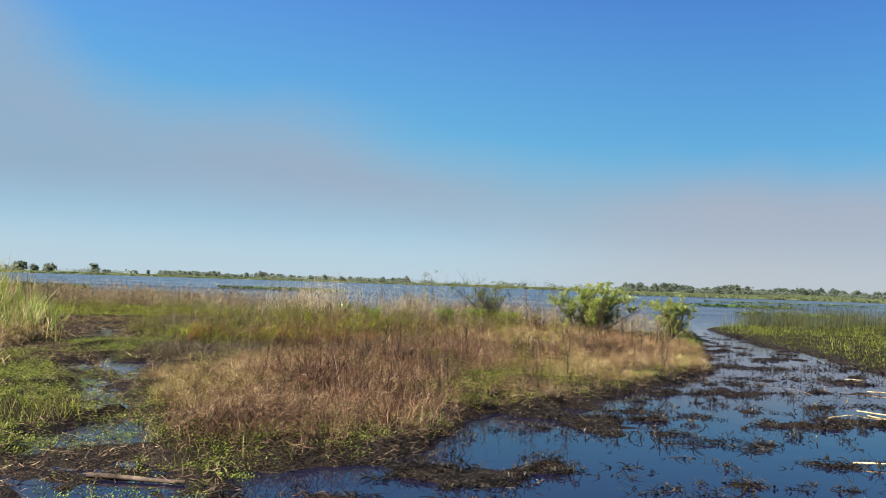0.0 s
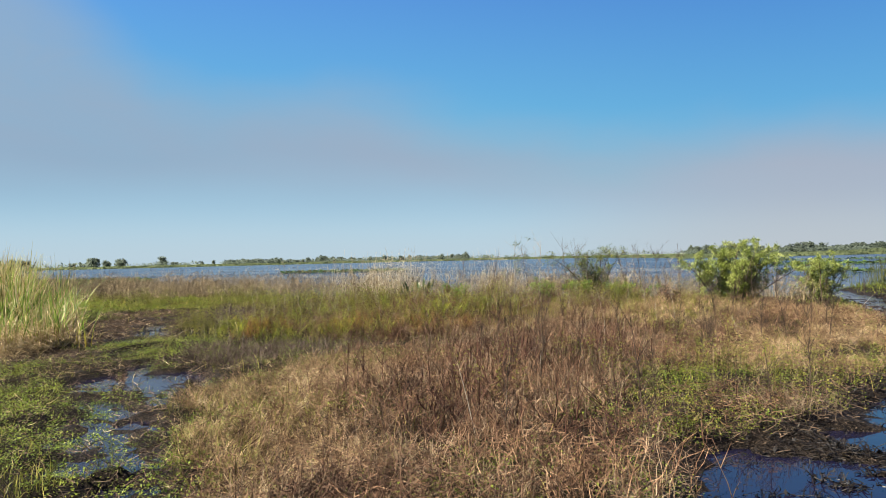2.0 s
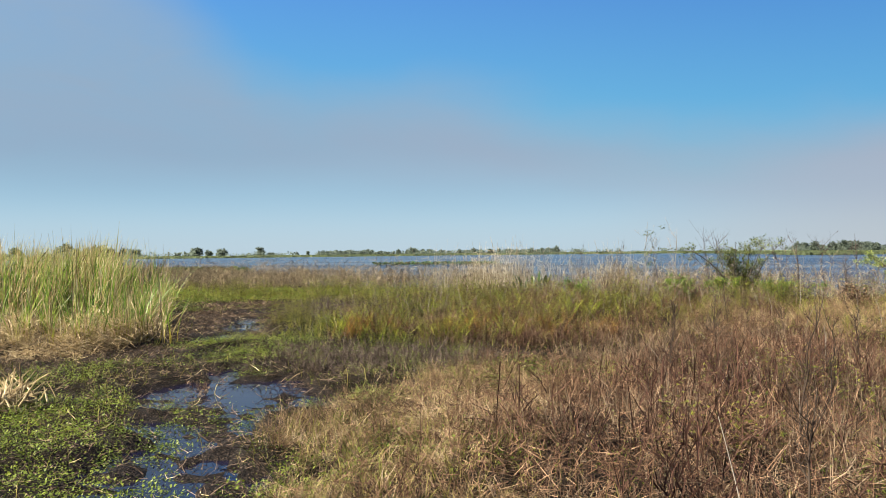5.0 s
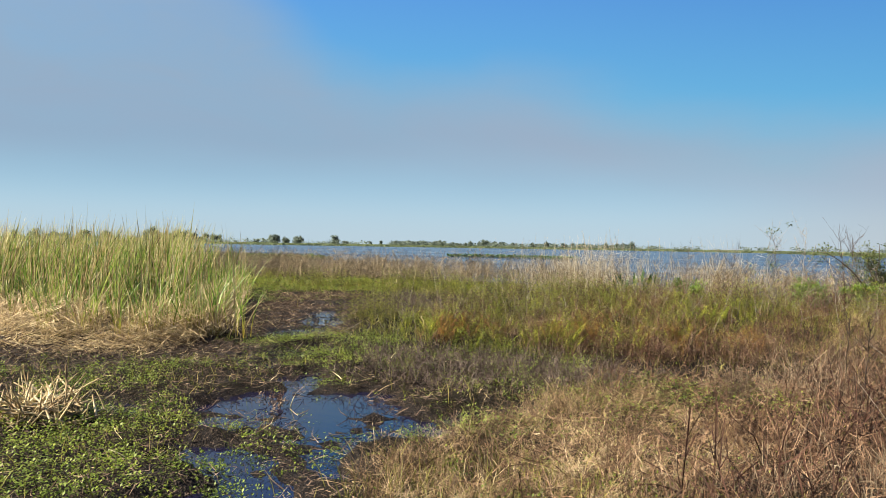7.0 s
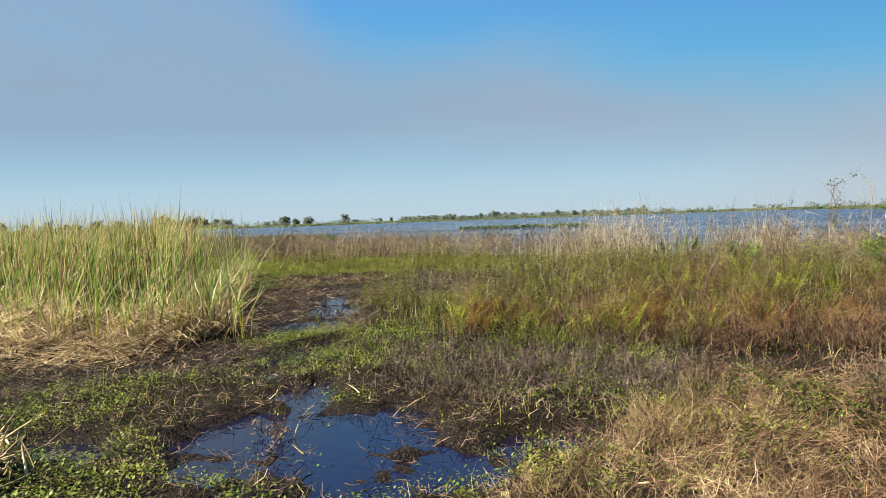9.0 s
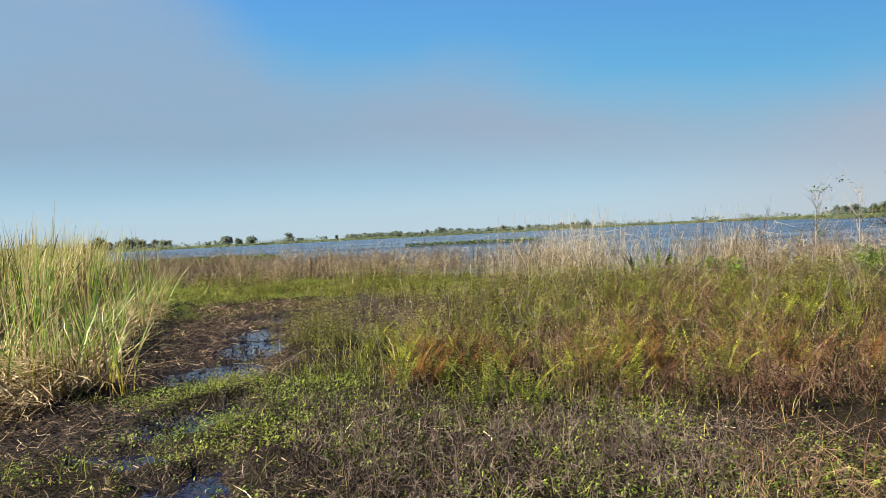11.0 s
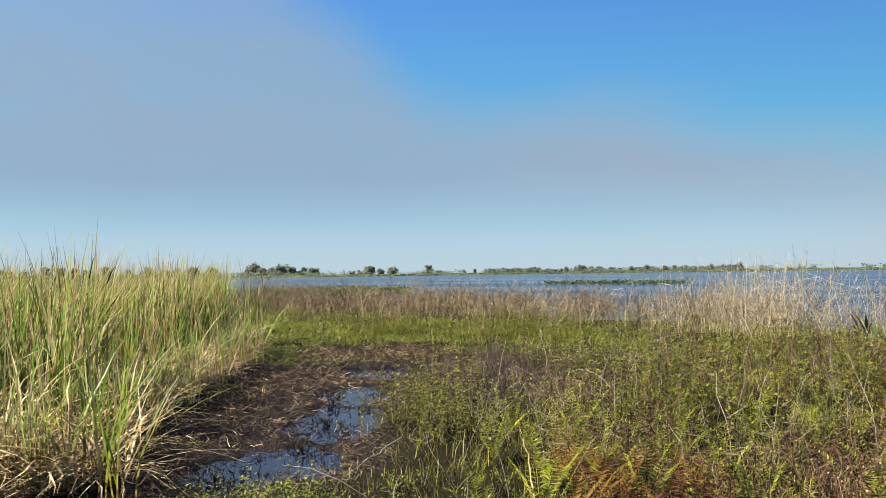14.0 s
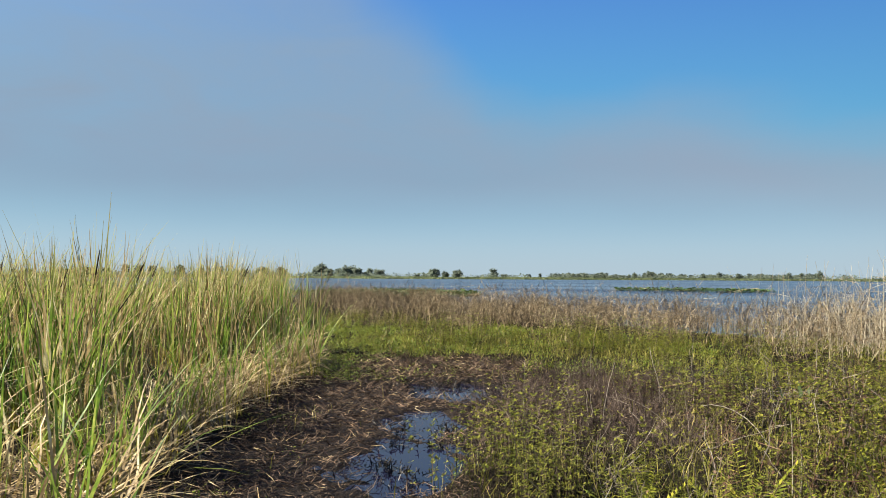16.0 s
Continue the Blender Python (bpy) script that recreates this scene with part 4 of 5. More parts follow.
    stuff("red_dead_weeds", mesh("red_dead_weeds", joined(thick, pl, r, 0.6, 1.2), M["weed_twig"]), "rust-brown thicket of low dead weeds", "dead weeds")
    shore = [tangle(np.random.default_rng(140 + i), 13, 0.9, 0.30, 24, 0.009, 2, 0.034) for i in range(6)]
    pl = scatter(720, lambda x, y: (1 - step(lake(x, y), -0.3, 0.3)) * np.exp(-((lake(x, y) + 3.0) / np.where(x < -9, 4.0, 2.4)) ** 2) * (1 - step(stand(x, y), -0.5, 0.4)) * step(n1.rough(x, y, 0.7), -0.55, -0.05) + 0.7 * step(-x, 12, 14) * (1 - step(-x, 16, 18)) * step(y, 29.5, 31) * (1 - step(lake(x, y), -0.8, 0.0)) * (1 - step(stand(x, y), -0.5, 0.4)), (-30, 7, 23, 50), r)
    stuff("shore_dead_weeds", mesh("shore_dead_weeds", joined(shore, pl, r, 0.5, 1.2), M["shore_twig"]), "grey-brown dead weeds standing along the lake shore", "dead weeds")
    arch = [tangle(np.random.default_rng(170 + i), 9, 0.75, 0.25, 45, 0.0042) for i in range(5)]
    pl = scatter(45, lambda x, y: dry(x, y) * step(any_blob(x, y, [(-5.4, 18.6, 2.4, 2.4), (-2.4, 20.0, 2.6, 2.6), (0.6, 21.5, 2.4, 2.2)]), 0.0, 0.3), (-9, 4, 14, 26), r)
    stuff("grey_brambles", mesh("grey_brambles", joined(arch, pl, r, 0.55, 1.2), M["bramble"]), "pale grey bare brambles arching over the weeds", "brambles")
    clods = [tangle(np.random.default_rng(150 + i), 9, 0.10, 0.05, 60, 0.008) for i in range(5)]
    pl = scatter(330, lambda x, y: np.maximum(step(pools(x, y), -0.05, 0.1) * step(y, 12, 16), 0.5 * step(channel(x, y), 0.0, 0.3)) * step(n2.rough(x, y, 2.6), -0.1, 0.25) * (0.2 + 0.8 * nearness(x, y)), (-11, 9, 5, 23), r)
    pl[:, 2] = np.maximum(pl[:, 2], -0.01)
    stuff("drowned_weeds", mesh("drowned_weeds", joined(clods, pl, r, 0.6, 1.5), M["drowned"]), "dark clods of drowned weeds in shallow water", "dead weeds")


build_brush()


def build_pale_stems():
    r = np.random.default_rng(37)
    p = scatter(300, lambda x, y: dry(x, y) * step(any_blob(x, y, [(-4.6, 20.4, 5, 4.8), (-6.0, 16.9, 2.5, 1.8), (1, 21, 3, 3)]), 0, 0.4), (-12, 5, 13, 27), r)
    q = scatter(26, lambda x, y: dry(x, y) * step(x, -1.2, -0.8) * step(brush(x, y), 0.0, 0.4), (-4, 6, 7, 20), r)
    p = np.concatenate([p, q])
    n = len(p)
    line = spines(p, turn(n, r), U(n, 0.25, 0.75, r), np.abs(r.normal(30, 25, n)), r.normal(20, 35, n), 6, 0.3, r)
    stuff("pale_dead_stems", mesh("pale_dead_stems", [tubes(line, U(n, 0.0022, 0.0048, r), 4)], M["pale_bark"]), "long pale dead stems arching over the weeds", "dead stems")


build_pale_stems()

# ---- ferns ----


def fern(seed, mat, label):
    r = np.random.default_rng(seed)
    t = thing("fern", label, "fern", "ferns")
    for k in range(int(r.integers(5, 8))):
        yaw, L = r.uniform(0, 6.28), r.uniform(0.32, 0.54)
        line = spines(np.zeros((1, 3)), np.array([yaw]), np.array([L]), np.array([r.uniform(4, 22)]), np.array([r.uniform(15, 55)]), 20, 0, r)
        vs = [ribbons(line, np.array([0.004]), np.array([yaw + 1.57]))]
        p = np.repeat(line[0][4:20], 2, 0)
        q = np.linspace(0, 1, 16).repeat(2)
        n = len(p)
        sgn = np.tile([1.0, -1.0], n // 2)
        ln = 0.062 * np.sin(0.35 + 2.55 * q) + 0.01
        vs.append(leaves(p, np.full(n, yaw) + sgn * 1.25, U(n, 0.05, 0.4, r), ln, ln * 0.17 + 0.003, 0.1))
        part("frond", mesh("frond", vs, M[mat]), t)
    return t


def build_ferns():
    r = np.random.default_rng(41)
    kinds = [fern(200 + i, "fern", "yellow-green fern with upright feathery fronds") for i in range(6)]
    pl = scatter(200, lambda x, y: dry(x, y) * step(any_blob(x, y, [(-4.9, 16.5, 2.0, 1.7), (-6.3, 17.3, 0.7, 0.6), (-3.3, 16.1, 1.5, 0.8), (-3.6, 19.2, 3, 2.2)]) + 0.4 * n3.rough(x, y, 1.4), 0.0, 0.4), (-8, 1, 14, 22), r)
    strew(kinds, pl, r, 0.6, 1.05)
    kinds = [fern(220 + i, "rust_fern", "rust-orange withering fern among green ones") for i in range(4)]
    pl = scatter(72, lambda x, y: dry(x, y) * step(any_blob(x, y, [(-5.35, 16.3, 0.8, 0.9), (-3.0, 16.4, 1.5, 1.0)]) + 0.3 * n1.rough(x, y, 1.6), 0.0, 0.3), (-8, 1, 13, 20), r)
    strew(kinds, pl, r, 0.6, 1.0)


build_ferns()

# ---- leafy weeds ----


def weed(seed, mat, label, tall, stems, leaf, name="weed", category="weed", group="leafy weeds", leafy=9, spread=0.07):
    r = np.random.default_rng(seed)
    t = thing(name, label, category, group)
    base = np.stack([r.normal(0, spread, stems), r.normal(0, spread, stems), np.full(stems, -0.01)], -1)
    line = spines(base, turn(stems, r), U(stems, 0.6, 1.0, r) * tall, U(stems, 0, 24, r), r.normal(0, 14, stems), 6, 0.15, r)
    tagged(part("stem_tuft", mesh("stem_tuft", [strips(line, U(stems, 0.003, 0.005, r), r)], M["grey_twig"]), t), kind="stuff")
    i, j = np.repeat(np.arange(stems), leafy), r.integers(1, 7, stems * leafy)
    k = len(i)
    tagged(part("foliage", mesh("foliage", [leaves(line[i, j], turn(k, r), U(k, -0.2, 0.9, r), U(k, 0.6, 1.1, r) * leaf, U(k, 0.28, 0.5, r) * leaf, 0.15)], M[mat]), t), kind="stuff")
    return t


def weed_pieces(r, tall, stems, leaf, leafy=9, spread=0.08):
    base = np.stack([r.normal(0, spread, stems), r.normal(0, spread, stems), np.full(stems, -0.01)], -1)
    line = spines(base, turn(stems, r), U(stems, 0.6, 1.0, r) * tall, U(stems, 0, 30, r), r.normal(0, 14, stems), 4, 0.15, r)
    i, j = np.repeat(np.arange(stems), leafy), np.maximum(r.integers(1, 5, stems * leafy), r.integers(1, 5, stems * leafy))
    k = len(i)
    at = line[i, j] + r.normal(0, 0.018, (k, 3))
    return [ribbons(line, U(stems, 0.004, 0.006, r), turn(stems, r)), leaves(at, turn(k, r), U(k, -0.3, 0.9, r), U(k, 0.6, 1.2, r) * leaf, U(k, 0.4, 0.7, r) * leaf, 0.15)]


def build_weeds():
    r = np.random.default_rng(51)
    kinds = [weed(300 + i, "herb", "bushy olive green weed with small leaves", 0.42, 13, 0.024, leafy=28, spread=0.10) for i in range(5)]
    pl = scatter(390, lambda x, y: dry(x, y) * step(any_blob(x, y, [(-4.6, 18.9, 4.6, 4.2), (-6.6, 17.6, 1.2, 1.2), (-5.6, 20.6, 2.2, 2.2), (-1.8, 21.6, 5, 3), (0.8, 11, 2, 3), (-10.5, 26.6, 4, 2)]), -0.1, 0.3) * step(n2.rough(x, y, 0.9), -0.1, 0.1), (-15, 6, 7, 29), r)
    far = pl[:, 1] > 18.0
    strew(kinds, pl[~far], r, 0.7, 1.2)
    tall = [weed(310 + i, "herb", "tall olive green leafy weed near the lake", 0.62, 15, 0.034, leafy=34, spread=0.14) for i in range(4)]
    strew(tall, pl[far], r, 0.6, 1.15)
    red = [weed_pieces(np.random.default_rng(320 + i), 0.32, 10, 0.018, 24, 0.10) for i in range(5)]
    pl = scatter(200, lambda x, y: dry(x, y) * step(any_blob(x, y, [(-3.0, 16.5, 2.6, 1.9), (-3.2, 19, 3.0, 3.0), (-0.6, 18, 2.4, 2.2)]), 0, 0.3) * step(-n2.rough(x, y, 0.9), -0.16, 0.1), (-10, 4, 12, 24), r)
    stuff("red_weeds", mesh("red_weeds", joined(red, pl, r, 0.7, 1.25), M["red_herb"]), "low reddish-brown withered weeds", "weeds")
    low = [weed_pieces(np.random.default_rng(340 + i), 0.28, 10, 0.022, 20, 0.09) for i in range(5)]
    pl = scatter(600, lambda x, y: dry(x, y) * step(any_blob(x, y, [(-12.5, 27, 6, 3.4, -25), (-19, 33, 5, 5), (-4, 24, 6, 2.5), (1, 21, 4, 3), (-1.5, 20, 4, 2.6), (1.8, 16.5, 2.2, 2.2), (-6, 28, 9, 2), (2.2, 12.4, 0.7, 0.6)]) + 0.5 * n3.rough(x, y, 0.9), 0.0, 0.4), (-24, 7, 10, 40), r)
    stuff("low_green_weeds", mesh("low_green_weeds", joined(low, pl, r, 0.6, 1.4), M["herb"]), "low yellowish-green weeds behind the mud", "weeds")


build_weeds()

# ---- cattails ----


def cattail(seed, dryness, leaves_n, tall, label):
    r = np.random.default_rng(seed)
    t = thing("cattail", label, "cattail", "cattail stand")
    g = int(leaves_n * (1 - dryness))
    for name, n, mat, hi, ln in (("green_leaf_fan", g, "cattail", 1.0, 7), ("dry_leaf_fan", leaves_n - g, "cattail_dry", 0.95, 7)):
        base = np.stack([r.normal(0, 0.09, n), r.normal(0, 0.09, n), np.full(n, -0.02)], -1)
        yaw = r.normal(0.0, 0.8, n)
        line = spines(base, yaw, U(n, 0.62, 1.0, r) * tall * hi, np.abs(r.normal(4, ln, n)), np.abs(r.normal(16, 16, n)), 6, 0.05, r)
        sheets = [ribbons(line, U(n, 0.014, 0.026, r), yaw + r.normal(1.57, 0.6, n), 1.9)]
        k = max(2, n // 3)                       # leaves snapped half way up
        yaw = turn(k, r)
        low = spines(base[:k], yaw, U(k, 0.2, 0.5, r) * tall, U(k, 2, 14, r), U(k, 0, 12, r), 3, 0.05, r)
        snap = spines(low[:, -1], yaw + r.normal(0, 0.4, k), U(k, 0.25, 0.5, r) * tall, U(k, 70, 125, r), U(k, 0, 30, r), 3, 0.05, r)
        face = yaw + 1.57
        sheets += [ribbons(low, U(k, 0.012, 0.016, r), face, 9.0), ribbons(snap, U(k, 0.010, 0.014, r), face, 2.0)]
        tagged(part(name, mesh(name, sheets, M[mat]), t), kind="stuff")
    if r.random() < 0.55:
        line = spines(np.zeros((1, 3)), np.array([0.1]), np.array([tall * 0.8]), np.array([r.uniform(3, 10)]), np.array([r.uniform(25, 70)]), 8, 0, r)
        part("stalk", mesh("stalk", [tubes(line, np.array([0.005]), 5, 0.5)], M["grass"]), t)
        part("seed_spike", mesh("seed_spike", [tubes(line[:, 7:], np.array([0.006]), 6, 0.5)], M["dark_stem"]), t, "dark brown seed spike")
    return t


def collapsed_cattail(seed):
    """A clump fallen apart: dead leaves arch outwards to the ground round a few green ones."""
    r = np.random.default_rng(seed)
    t = thing("collapsed_cattail", "collapsed straw-coloured cattail clump with arching dead leaves", "cattail", "collapsed cattails")
    for name, n, mat, lean, bend, ln in (("dead_leaf_fan", 70, "fallen", 48, 55, 0.95), ("dry_leaf_fan", 24, "cattail_dry", 30, 60, 1.1), ("green_leaf_fan", 12, "cattail", 14, 35, 1.25)):
        base = np.stack([r.normal(0, 0.12, n), r.normal(0, 0.12, n), U(n, -0.02, 0.12, r)], -1)
        yaw = turn(n, r)
        line = spines(base, yaw, U(n, 0.5, 1.0, r) * ln, np.abs(r.normal(lean, 20, n)), np.abs(r.normal(bend, 25, n)), 6, 0.12, r)
        line[..., 2] = np.maximum(line[..., 2], 0.01 + 0.05 * r.random((n, 1)))
        tagged(part(name, mesh(name, [ribbons(line, U(n, 0.010, 0.021, r), yaw + r.normal(1.57, 0.5, n), 2.2)], M[mat]), t), kind="stuff")
    return t


def cattail_shoot(seed, n, tall):
    """A young clump: each leaf by itself."""
    r = np.random.default_rng(seed)
    t = thing("cattail_shoot", "short green cattail shoot at the edge of the stand", "cattail", "cattail shoots")
    for k in range(n):
        base = np.array([[r.normal(0, 0.05), r.normal(0, 0.05), -0.02]])
        yaw = np.array([r.normal(0.0, 1.2)])
        line = spines(base, yaw, np.array([r.uniform(0.45, 1.0) * tall]), np.array([abs(r.normal(6, 9))]), np.array([abs(r.normal(20, 22))]), 6, 0.05, r)
        part("leaf", mesh("leaf", [ribbons(line, np.array([r.uniform(0.012, 0.02)]), yaw + 1.57 + r.normal(0, 0.5), 1.9)], M["cattail" if r.random() < 0.75 else "cattail_dry"]), t)
    return t


def build_cattails():
    r = np.random.default_rng(61)
    kinds = [cattail(400 + i, d, 30, 1.95, "tall green and straw-yellow cattail clump leaning in the wind") for i, d in enumerate((0.4, 0.55, 0.45, 0.65, 0.45, 0.5))]
    pl = scatter(330, lambda x, y: step(stand(x, y) + 0.6 * n3.rough(x, y, 1.5), 0.85, 1.9) * (0.3 + 0.7 * np.exp(-stand(x, y) / 3.5)), (-26, -8, 13, 34), r)
    strew_wind(kinds, pl, r, 0.8, 1.1)
    kinds = [cattail_shoot(420 + i, 9, 1.35) for i in range(4)]
    pl = scatter(95, lambda x, y: np.exp(-((stand(x, y) - 0.7) / 0.4) ** 2) * step(n2.rough(x, y, 1.4), -0.25, 0.1), (-14, -8, 14, 25), r)
    strew_wind(kinds, pl, r, 0.6, 1.1)

    kinds = [collapsed_cattail(440 + i) for i in range(4)]
    spots = [(-8.95, 15.85), (-9.35, 15.45), (-9.9, 15.1), (-10.5, 14.95), (-9.5, 16.3), (-10.1, 17.1), (-10.8, 18.1), (-11.3, 15.1), (-12.2, 15.3), (-10.2, 15.9), (-11.5, 19.3), (-13.0, 15.7)]
    strew(kinds, [(x, y, float(height(x, y))) for x, y in spots], r, 0.75, 1.1)

    # fallen straw round the feet of the stand
    n = 17000
    p = scatter(n, lambda x, y: np.exp(-((stand(x, y) - 0.4) / 0.85) ** 2) * step(n3.rough(x, y, 1.2), -0.45, 0.05) * step(stand_side(x, y), -0.15, 0.3) * (0.2 + 0.8 * nearness(x, y)), (-20, -8, 12.5, 27), r)
    n = len(p)
    p[:, 2] += 0.42 * r.random(n) ** 2 * step(stand(p[:, 0], p[:, 1]), -0.4, 0.6)
    line = spines(p, 3.2 * n2(p[:, 0], p[:, 1], 0.7) + r.normal(0, 0.8, n), U(n, 0.15, 0.7, r), U(n, 66, 106, r), U(n, -15, 25, r), 5, 0.12, r)
    line[..., 2] = np.maximum(line[..., 2], 0.01)
    stuff("fallen_cattail_straw", mesh("fallen_cattail_straw", [ribbons(line, U(n, 0.010, 0.019, r), turn(n, r), 3.0)], M["fallen"]), "pale broken cattail leaves lying in heaps on the mud", "straw")


def strew_wind(kinds, places, r, lo, hi):
    """As strew, but all lean the same way."""
    for i, p in enumerate(places):
        s = r.uniform(lo, hi)
        m = Matrix.Translation([float(v) for v in p]) @ Matrix.Rotation(r.uniform(-0.5, 0.5), 4, "Z") @ Matrix.Diagonal((s, s, s, 1))
        if i < len(kinds):
            kinds[i].matrix_basis = m
        else:
            place(kinds[int(r.integers(0, len(kinds)))], m)


build_cattails()

# ---- reeds ----


def reed(seed, mat, label, n, tall, spread, thin, group, kink=0.0):
    r = np.random.default_rng(seed)
    t = thing("reed_clump", label, "reeds", group)
    base = np.stack([r.normal(0, spread, n), r.normal(0, spread, n), np.full(n, -0.05)], -1)
    line = spines(base, turn(n, r), U(n, 0.5, 1.0, r) * tall, np.abs(r.normal(0, 9 + kink * 12, n)), np.abs(r.normal(0, 10, n)), 4, 0.1, r)
    if kink:                                      # tops snapped over
        snap = spines(line[:, 3], turn(n, r), U(n, 0.12, 0.36, r) * tall, U(n, 50, 140, r), U(n, 0, 15, r), 4, 0.1, r)
        line = np.concatenate([line, snap[2 * n // 3:]])
        n = len(line)
    tagged(part("reed_tuft", mesh("reed_tuft", [tubes(line, U(n, 0.6, 1.1, r) * thin, 3)], M[mat]), t), kind="stuff")
    return t


def build_reeds():
    r = np.random.default_rng(71)
    kinds = [reed(500 + i, "bleached", "tall bleached broken reeds by the lake", 22, 1.85, 0.5, 0.0055, "bleached reeds", 0.7) for i in range(4)]
    pl = scatter(34, lambda x, y: np.maximum(step(any_blob(x, y, [(-5.9, 28.3, 1.6, 0.9)]), 0, 0.4), 0.16 * step(any_blob(x, y, [(-3.5, 28.2, 4.0, 1.2)]), 0, 0.3)), (-11, 5, 26, 31), r)
    strew(kinds, pl, r, 0.6, 1.05)
    kinds = [reed(520 + i, "reed", "thin dark green reeds standing in shallow water", 22, 1.3, 0.5, 0.006, "green reeds") for i in range(4)]
    pl = scatter(60, lambda x, y: np.exp(-((lake(x, y) - 0.6) / 1.3) ** 2), (-18, 9, 26, 48), r)
    strew(kinds, pl, r, 0.6, 1.1)
    kinds = [reed(540 + i, "reed", "dense dark green rushes on the far bank of the channel", 50, 1.35, 0.45, 0.012, "rushes on the bank") for i in range(3)]
    pl = scatter(50, lambda x, y: step(-channel(x, y), 0.8, 2.2) * step(x, 11.5, 14) * np.exp(-((lake(x, y) + 1.0) / 1.8) ** 2), (10.5, 28, 22, 46), r)
    strew(kinds, pl, r, 0.6, 1.05)


build_reeds()

# ---- bushes and saplings ----


def bush(name, label, at, tall, wide, leaf_mat, leaf, count, seed, category="bush", bark="bark", stems=7, low=0.2, sunk=0.03):
    """Limbs from the root, twigs from the limbs, leaves along the twigs."""
    r = np.random.default_rng(seed)
    t = thing(name, label, category)
    z = float(height(at[0], at[1]))
    t.location = (at[0], at[1], z - sunk)
    base = np.stack([r.normal(0, 0.06 * wide, stems), r.normal(0, 0.06 * wide, stems), np.zeros(stems)], -1)
    limb = spines(base, np.linspace(0, 6.28, stems, endpoint=False) + r.normal(0, 0.3, stems), U(stems, 0.6, 0.95, r) * math.hypot(tall, wide / 2), U(stems, 4, math.degrees(math.atan2(wide, tall)), r), r.normal(0, 14, stems), 7, 0.18, r)
    k = stems * 9
    i, j = np.repeat(np.arange(stems), 9), r.integers(1, 8, k)
    twig = spines(limb[i, j], turn(k, r), U(k, 0.14, 0.3, r) * tall, U(k, 15, 85, r), r.normal(-15, 22, k), 5, 0.2, r)
    k2 = k * 3
    i2, j2 = np.repeat(np.arange(k), 3), r.integers(1, 6, k2)
    fine = spines(twig[i2, j2], turn(k2, r), U(k2, 0.06, 0.14, r) * tall, U(k2, 10, 85, r), r.normal(0, 20, k2), 3, 0.2, r)
    for line in (limb, twig, fine):              # the crown levels off at its full height and spreads
        line[..., 2] = 1.12 * tall * np.tanh(line[..., 2] / (1.12 * tall))
        line[..., :2] *= 1.0 + 0.12 * line[..., 2:] / tall
    for q in range(stems):
        lb = part("limb", mesh("limb", [tubes(limb[q:q + 1], U(1, 0.008, 0.014, r) * tall, 6, 0.25)], M[bark]), t)
        own, own2 = slice(q * 9, q * 9 + 9), slice(q * 27, q * 27 + 27)
        tagged(part("brushwood", mesh("brushwood", [tubes(twig[own], U(9, 0.0024, 0.0042, r) * tall, 3), tubes(fine[own2], np.full(27, 0.0016 * tall), 3)], M[bark]), lb), kind="stuff")
        pts = np.concatenate([twig[own][:, 2:].reshape(-1, 3), fine[own2][:, 1:].reshape(-1, 3)])
        pts = pts[r.integers(0, len(pts), count // stems)] + r.normal(0, 0.025, (count // stems, 3))
        pts = pts[pts[:, 2] > low * tall]
        n = len(pts)
        if n:
            tagged(part("foliage", mesh("foliage", [leaves(pts, turn(n, r), U(n, -0.6, 1.1, r), U(n, 0.6, 1.2, r) * leaf, U(n, 0.28, 0.45, r) * leaf, 0.15)], M[leaf_mat]), lb), kind="stuff")
    return t


def sapling(label, at, tall, mat, seed, leaf_mat="", name="sapling", group=""):
    r = np.random.default_rng(seed)
    t = thing(name, label, "sapling", group)
    t.location = (at[0], at[1], float(height(at[0], at[1])) - 0.02)
    main = spines(np.zeros((1, 3)), turn(1, r), np.array([tall]), np.array([r.uniform(2, 9)]), np.array([r.uniform(-5, 18)]), 9, 0.5, r)
    k = 15
    j = r.integers(2, 9, k)
    side = spines(main[0][j], turn(k, r), U(k, 0.12, 0.38, r) * tall, U(k, 20, 55, r), r.normal(-8, 14, k), 5, 0.2, r)
    k2 = 48
    i2 = r.integers(0, k, k2)
    fine = spines(side[i2, r.integers(1, 5, k2)], turn(k2, r), U(k2, 0.06, 0.16, r) * tall, U(k2, 20, 60, r), r.normal(0, 15, k2), 3, 0.2, r)
    part("trunk", mesh("trunk", [tubes(main, np.array([0.0075 * tall ** 0.5]), 6, 0.3)], M[mat]), t)
    for q in range(k):
        part("branch", mesh("branch", [tubes(side[q:q + 1], U(1, 0.0026, 0.0036, r), 4)], M[mat]), t)
    tagged(part("brushwood", mesh("brushwood", [tubes(fine, np.full(k2, 0.0018), 3)], M[mat]), t), kind="stuff")
    if leaf_mat:
        p = side[:, 3:].reshape(-1, 3)
        p = p[p[:, 2] > 0.5 * tall]
        p = np.repeat(p[r.integers(0, len(p), 9)], 14, 0) + r.normal(0, 0.05, (126, 3))
        tagged(part("foliage", mesh("foliage", [leaves(p, turn(126, r), U(126, -0.5, 0.8, r), U(126, 0.05, 0.09, r), U(126, 0.02, 0.035, r))], M[leaf_mat]), t), kind="stuff")
    return t


